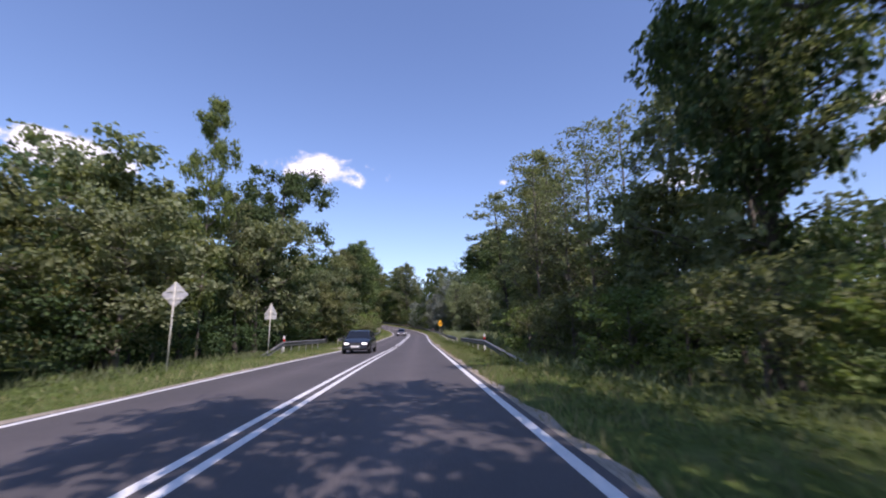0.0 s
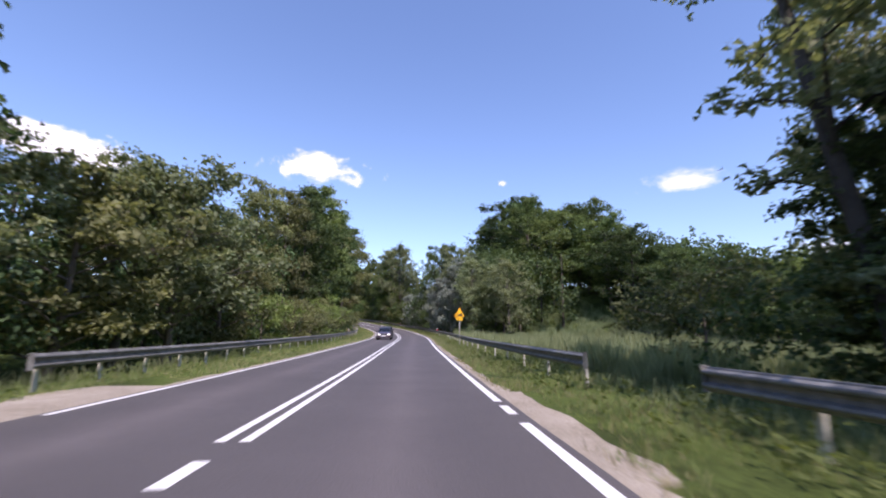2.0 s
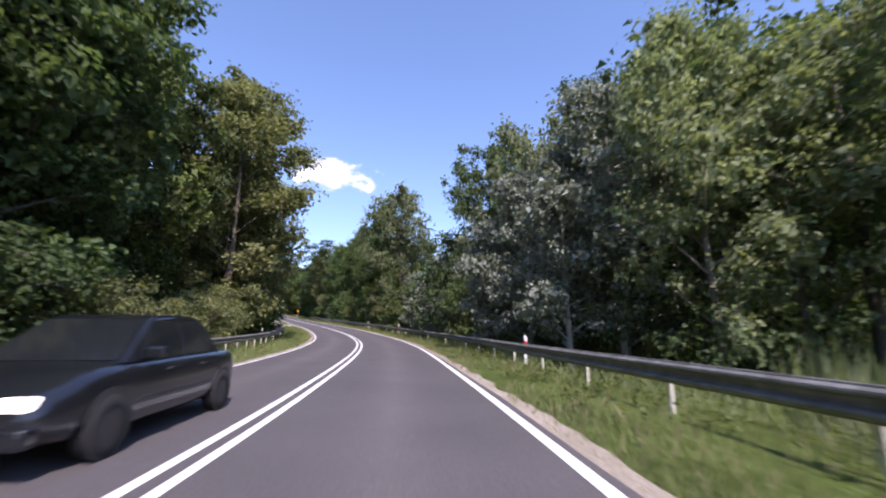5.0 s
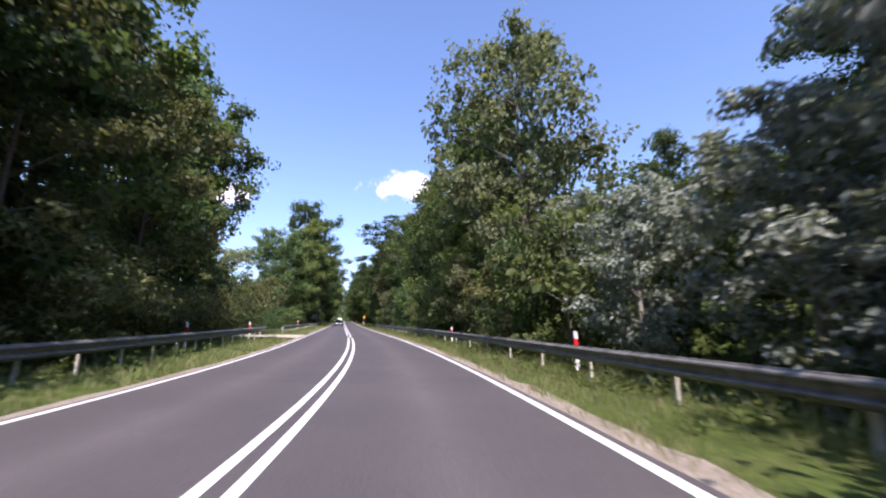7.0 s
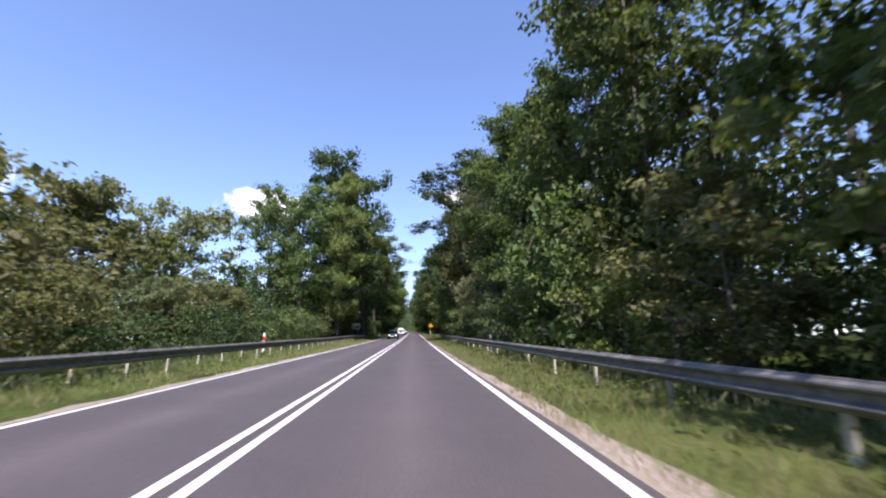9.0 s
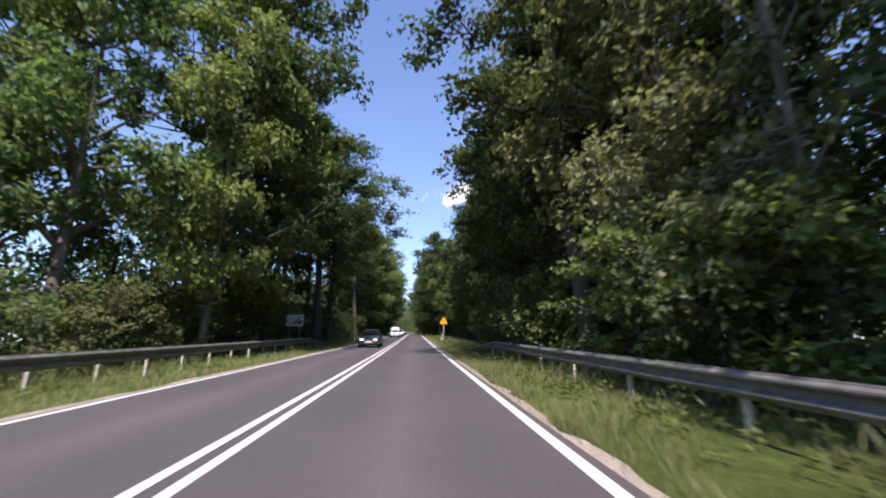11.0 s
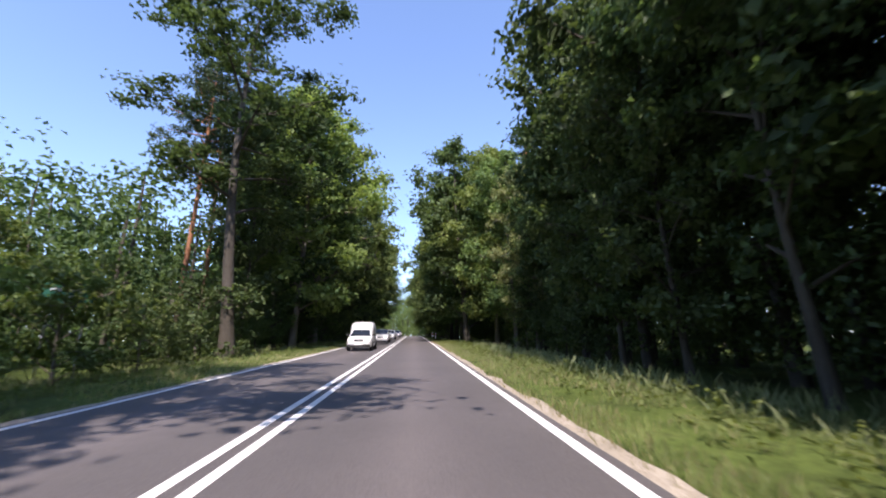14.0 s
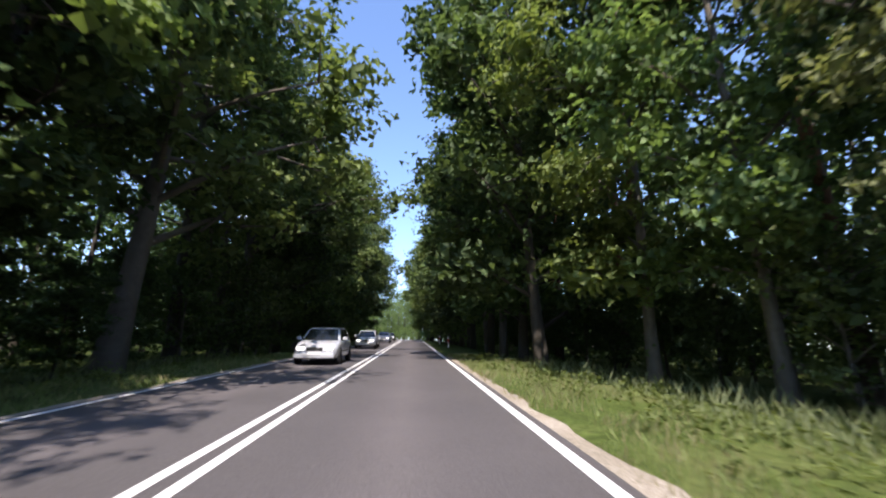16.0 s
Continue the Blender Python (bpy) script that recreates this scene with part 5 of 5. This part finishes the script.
def sign_back(s, l, top_z, kind, label):
    p = land(s, l)
    ob = thing("road_sign", pose(p.x, p.y, p.z, 0, 0, heading(s)), label, "road sign")
    part("pole", pole_mesh("pole", 0.036, top_z + 0.1, M_POSTSTEEL), ob, Matrix.Translation((0, -0.05, -0.12)), "grey galvanised pole")
    if kind == "diamond":
        part("plate", prism_mesh("plate", rounded([(0, -0.56), (0.56, 0), (0, 0.56), (-0.56, 0)], 0.08), 0.012, M_SIGNBACK, 0.002), ob, Matrix.Translation((0, 0, top_z - 0.56)), "grey back of a diamond plate")
        part("clamp", box_mesh("clamp", (0.7, 0.03, 0.05), M_POSTSTEEL), ob, Matrix.Translation((0, -0.02, top_z - 0.42)))
        part("clamp", box_mesh("clamp", (0.7, 0.03, 0.05), M_POSTSTEEL), ob, Matrix.Translation((0, -0.02, top_z - 0.75)))
    else:
        part("plate", prism_mesh("plate", TRI, 0.012, M_SIGNBACK, 0.002), ob, Matrix.Translation((0, 0, top_z - 0.80)), "grey back of a triangular plate")
        part("extra_plate", prism_mesh("extra_plate", rounded([(-0.40, -0.32), (0.40, -0.32), (0.40, -0.03), (-0.40, -0.03)], 0.03), 0.012, M_SIGNBACK, 0.002), ob, Matrix.Translation((0, 0, top_z - 0.80)), "grey back of a small plate")
        part("clamp", box_mesh("clamp", (0.4, 0.03, 0.05), M_POSTSTEEL), ob, Matrix.Translation((0, -0.02, top_z - 0.62)))


sign_back(19.0, -8.0, 3.75, "diamond", "grey back of a diamond road sign on a pole")
sign_back(31.0, -8.0, 3.70, "triangle", "grey back of a triangular road sign on a pole")


def info_board(s, l):
    p = land(s, l)
    ob = thing("information_board", pose(p.x, p.y, p.z, 0, 0, heading(s) - 12) @ Matrix.Diagonal((0.78, 1, 0.86, 1)), "white information board with a grey picture on two poles", "road sign")
    for x in (-0.55, 0.55):
        part("pole", pole_mesh("pole", 0.04, 3.4, M_POSTSTEEL), ob, Matrix.Translation((x, 0.06, -0.1)))
    b = part("board", prism_mesh("board", rounded([(-0.95, 0), (0.95, 0), (0.95, 1.1), (-0.95, 1.1)], 0.05), 0.03, M_WHITE, 0.004), ob, Matrix.Translation((0, 0, 2.25)), "white board")
    part("picture", prism_mesh("picture", [(-0.55, 0.25), (0.80, 0.22), (0.84, 0.62), (0.62, 0.50), (0.4, 0.36), (-0.3, 0.33)], 0.004, M_BLACK), b, Matrix.Translation((0, -0.006, 0)), "dark shape")
    part("picture", prism_mesh("picture", [(-0.25, 0.36), (0.35, 0.40), (0.86, 0.98), (0.74, 0.98), (0.2, 0.66)], 0.004, M_GREYSHAPE), b, Matrix.Translation((0, -0.006, 0)), "grey shape")


plant("edge", 264.0, -16.0, 13.5, 0.8)
plant("willow", 268.5, -19.0, 9.5)
plant("edge", 258.0, -19.0, 15.0, 0.8)

info_board(259.3, -7.9)


def green_board(s, l):
    p = land(s, l)
    ob = thing("place_sign", pose(p.x, p.y, p.z, 0, 0, heading(s)), "small green place-name board among bushes", "road sign")
    for x in (-0.6, 0.6):
        part("pole", pole_mesh("pole", 0.035, 3.4, M_POSTSTEEL), ob, Matrix.Translation((x, 0.06, -0.1)))
    b = part("board", prism_mesh("board", rounded([(-0.85, 0), (0.85, 0), (0.85, 0.75), (-0.85, 0.75)], 0.05), 0.02, M_GREEN, 0.003), ob, Matrix.Translation((0, 0, 2.65)), "green board")
    part("writing", bar_mesh(0, 0.48, 1.2, 0.10, M_SIGNBACK), b, Matrix.Translation((0, -0.012, 0)))
    part("writing", bar_mesh(0, 0.24, 0.9, 0.08, M_SIGNBACK), b, Matrix.Translation((0, -0.012, 0)))


green_board(290.4, -9.8)


# ---- vehicles ----
def wheel(parent, x, y, radius, wide=0.2):
    bm = bmesh.new()
    rings = ((-wide / 2, radius * 0.66), (-wide / 2, radius * 0.93), (-wide * 0.36, radius), (wide * 0.36, radius), (wide / 2, radius * 0.93), (wide / 2, radius * 0.66))
    n = 26
    vs = [[bm.verts.new((px, math.cos(2 * math.pi * k / n) * pr, math.sin(2 * math.pi * k / n) * pr)) for k in range(n)] for px, pr in rings]
    for a, b in zip(vs, vs[1:]):
        for k in range(n):
            bm.faces.new((a[k], a[(k + 1) % n], b[(k + 1) % n], b[k]))
    hub = part("wheel", done(bm, "tyre", M_TYRE, True), parent, Matrix.Translation((x, y, radius)), "black rubber tyre")
    bm = bmesh.new()
    sgn = 1 if x > 0 else -1
    for k in range(5):
        bmesh.ops.create_cube(bm, size=1, matrix=pose(0, 0, 0, 72 * k, 0, 0) @ Matrix.Translation((sgn * wide * 0.38, 0, radius * 0.33)) @ Matrix.Diagonal((0.02, 0.09, radius * 0.62, 1)))
    bmesh.ops.create_cone(bm, cap_ends=True, segments=20, radius1=radius * 0.67, radius2=radius * 0.67, depth=0.02, matrix=Matrix.Translation((sgn * wide * 0.28, 0, 0)) @ pose(0, 0, 0, 0, 90, 0))
    part("rim", done(bm, "rim", M_RIM), hub, None, "silver rim")


def car(s, l, paint, label, category="car", length=4.4, width=1.74, height=1.44, belt=0.92, hood=1.05, rear=0.25, slope_f=0.75, slope_r=0.45, front_z=0.70, lamps=M_LAMP, box=0.0, wheel_r=0.31):
    """A car that faces the camera's way of coming: built along +y, then turned round."""
    ob = thing("van" if category == "van" else "car", on_road(s, l, 180.0), label, category, "cars on the road")
    h2, w = length / 2, width / 2
    st = ((h2, 0.74, 0.34, front_z - 0.12), (h2 - 0.08, 0.86, 0.26, front_z - 0.02), (h2 - 0.35, 0.96, 0.22, front_z + 0.06), (h2 - hood * 0.6, 0.99, 0.20, (front_z + belt) / 2 + 0.06),
          (h2 - hood, 1.0, 0.20, belt), (0.0, 1.0, 0.20, belt + 0.01), (-h2 + rear + 0.35, 1.0, 0.20, belt + 0.03), (-h2 + 0.15, 0.96, 0.24, belt + 0.02), (-h2, 0.88, 0.34, belt - 0.08))
    v, f = [], []
    for y, k, zb, zt in st:
        half = [(0.80 * k * w, zb), (0.97 * k * w, zb + 0.06), (1.0 * k * w, zb + 0.24), (0.985 * k * w, zt - 0.14), (0.94 * k * w, zt - 0.04), (0.80 * k * w, zt), (0.4 * k * w, zt + 0.022)]
        v += [(x, y, z) for x, z in half] + [(-x, y, z) for x, z in reversed(half)]
    n = 14
    for i in range(len(st) - 1):
        f += [(i * n + k, i * n + (k + 1) % n, (i + 1) * n + (k + 1) % n, (i + 1) * n + k) for k in range(n)]
    f += [tuple(range(n))[::-1], tuple(range((len(st) - 1) * n, len(st) * n))]
    body = part("body", mesh_of("body", v, f, paint, True), ob)
    body.modifiers.new("smooth", "SUBSURF").levels = 2
    body.modifiers["smooth"].render_levels = 2
    for sg in (1, -1):
        for yd in (h2 - hood - 0.35, -0.15):
            part("door_handle", box_mesh("door_handle", (0.03, 0.16, 0.03), M_TRIM, (0, 0, 0), 0.008), ob, Matrix.Translation((sg * (w * 0.985), yd - 0.55, belt - 0.14)))
        part("side_strip", box_mesh("side_strip", (0.02, length * 0.42, 0.05), M_TRIM, (0, 0, 0), 0.006), ob, Matrix.Translation((sg * (w - 0.006), -0.05, 0.50)), "black side strip")
    # cabin: a tapered block with curved roof
    y0, y1, y2, y3 = -h2 + rear, -h2 + rear + slope_r, h2 - hood - slope_f, h2 - hood + 0.02
    wb, wt, z0, z1 = 0.90 * w, 0.72 * w, belt - 0.02, height
    ring = [(y0, wb, z0), (y1, wt, z1 - 0.05), (y1 + 0.25, wt, z1), ((y1 + y2) / 2, wt * 1.01, z1 + 0.015), (y2 - 0.2, wt, z1), (y2, wt * 0.98, z1 - 0.05), (y3, wb, z0)]
    v = [(x * sg, y, z) for y, x, z in ring for sg in (1, -1)]
    f = [(2 * i, 2 * i + 1, 2 * i + 3, 2 * i + 2) for i in range(6)]
    f += [tuple(2 * i for i in range(6, -1, -1)), tuple(2 * i + 1 for i in range(7))]
    me = mesh_of("cabin", v, f, paint)
    bm = bmesh.new()
    bm.from_mesh(me)
    bmesh.ops.recalc_face_normals(bm, faces=bm.faces[:])
    bmesh.ops.bevel(bm, geom=[e for e in bm.edges if e.calc_face_angle(0) > 0.5], offset=0.035, segments=2, affect="EDGES")
    part("cabin", done(bm, "cabin", paint, False), ob)

    def pane(name, a, b, c, d, inset=0.10, lift=0.012, mat=M_GLASS):
        q = [Vector(p) for p in (a, b, c, d)]
        cen = sum(q, Vector()) / 4
        nrm = (q[1] - q[0]).cross(q[3] - q[0]).normalized()
        if nrm.dot(cen - Vector((0, (y0 + y3) / 2, z0))) < 0:
            nrm = -nrm
        q = [p + (cen - p) * inset + nrm * lift for p in q]
        bk = [p - nrm * 0.01 for p in q]
        part(name, mesh_of(name, q + bk, [(0, 1, 2, 3), (7, 6, 5, 4), (0, 4, 5, 1), (1, 5, 6, 2), (2, 6, 7, 3), (3, 7, 4, 0)], mat), ob, None, "dark tinted glass")

    pane("windscreen", (wb, y3, z0), (-wb, y3, z0), (-wt * 0.98, y2, z1 - 0.05), (wt * 0.98, y2, z1 - 0.05), 0.09)
    pane("rear_window", (wb, y0, z0), (-wb, y0, z0), (-wt, y1, z1 - 0.05), (wt, y1, z1 - 0.05), 0.12)
    ym = (y1 + y2) / 2 + 0.05
    for sg in (1, -1):
        mx = (wb + wt) / 2
        pane("side_window", (wb * sg, y3 - 0.25, z0), (wb * sg, ym, z0), (wt * sg, ym, z1 - 0.06), (wt * sg, y2 - 0.02, z1 - 0.06), 0.09)
        if not box:
            pane("side_window", (wb * sg, ym, z0), (wb * sg, y0 + 0.25, z0), (wt * sg, y1 + 0.12, z1 - 0.06), (wt * sg, ym, z1 - 0.06), 0.09)
        part("wing_mirror", box_mesh("wing_mirror", (0.20, 0.10, 0.13), paint if box == 0 else M_TRIM, (0, 0, 0), 0.03), ob, Matrix.Translation((sg * (w + 0.06), y3 - 0.38, belt + 0.08)))
        part("headlight", box_mesh("headlight", (0.30, 0.16, 0.12), lamps, (0, 0, 0), 0.035), ob, Matrix.Translation((sg * w * 0.62, h2 - 0.09, front_z - 0.075)), "bright headlamp")
        for yw in (h2 - 0.82, -h2 + 0.75):
            wheel(ob, sg * (w - 0.085), yw, wheel_r)
            # no open arch: a flat disc in trim black stands in for its shaded hollow
            bm = bmesh.new()
            bmesh.ops.create_cone(bm, cap_ends=True, segments=24, radius1=wheel_r * 1.14, radius2=wheel_r * 1.14, depth=0.012, matrix=pose(0, 0, 0, 0, 90, 0))
            part("wheel_arch", done(bm, "wheel_arch", M_TRIM), ob, Matrix.Translation((sg * (w - 0.004), yw, wheel_r + 0.02)), "flat black disc standing in for the shaded hollow of the wheel arch")
    part("grille", box_mesh("grille", (0.62, 0.06, 0.13), M_TRIM, (0, 0, 0), 0.02), ob, Matrix.Translation((0, h2 - 0.02, front_z - 0.09)), "black grille")
    part("bumper", box_mesh("bumper", (width * 0.86, 0.20, 0.17), M_TRIM if box else paint, (0, 0, 0), 0.05), ob, Matrix.Translation((0, h2 - 0.02, 0.36)))
    part("number_plate", box_mesh("number_plate", (0.52, 0.02, 0.115), M_WHITE), ob, Matrix.Translation((0, h2 + 0.09, 0.46)), "plain white plate")
    if box:
        v = []
        bs = [(-h2 + 0.02, 0.93, 0.35), (-h2 + 0.12, 0.96, 1.0), (y2 - 0.35, 0.96, 1.0), (y2 + 0.05, 0.86, 0.55)]
        for y, k, tz in bs:
            top_z = belt + (box - belt) * tz
            for x, z in ((w * k, belt - 0.3), (w * k, top_z - 0.22), (w * k * 0.86, top_z - 0.05), (w * k * 0.5, top_z), (-w * k * 0.5, top_z), (-w * k * 0.86, top_z - 0.05), (-w * k, top_z - 0.22), (-w * k, belt - 0.3)):
                v.append((x, y, z))
        f = [(i * 8 + k, i * 8 + k + 1, i * 8 + k + 9, i * 8 + k + 8) for i in range(3) for k in range(7)] + [tuple(range(8))[::-1], tuple(range(24, 32))]
        cargo = part("cargo_body", mesh_of("cargo_body", v, f, paint, True), ob, None, "tall white cargo body")
        cargo.modifiers.new("smooth", "SUBSURF").levels = 2
        cargo.modifiers["smooth"].render_levels = 2
    return ob


car(30.4, -1.75, M_CAR_BLACK, "black estate car with lit headlamps on the road", length=4.6, width=1.78, height=1.46, belt=0.95, rear=0.12, slope_r=0.30)
car(94.4, -1.65, M_CAR_DARKRED, "dark plum car with lit headlamps on the road", length=4.2)
car(107.0, -1.75, M_CAR_BLACK, "black saloon car with lit headlamps on the road", length=4.3, rear=0.7)
car(259.2, -1.55, M_CAR_GREEN, "dark green hatchback with lit headlamps on the road", length=4.1, width=1.68, height=1.42)
car(306.0, -1.65, M_CAR_WHITE, "white high-roofed panel van on the road", "van", length=4.2, width=1.66, height=1.42, belt=0.95, hood=0.95, rear=1.6, slope_r=0.2, slope_f=0.5, front_z=0.78, box=1.95)
car(325.0, -1.7, M_CAR_SILVER, "silver hatchback car with lit headlamps on the road", length=4.2)
car(344.0, -1.8, M_CAR_WHITE, "white car with lit headlamps on the road", length=4.3)
car(366.0, -1.8, M_CAR_BLUE, "grey-blue car with lit headlamps on the road", length=4.3)
car(384.0, -1.8, M_CAR_BLACK, "dark car far along the road", length=4.3)
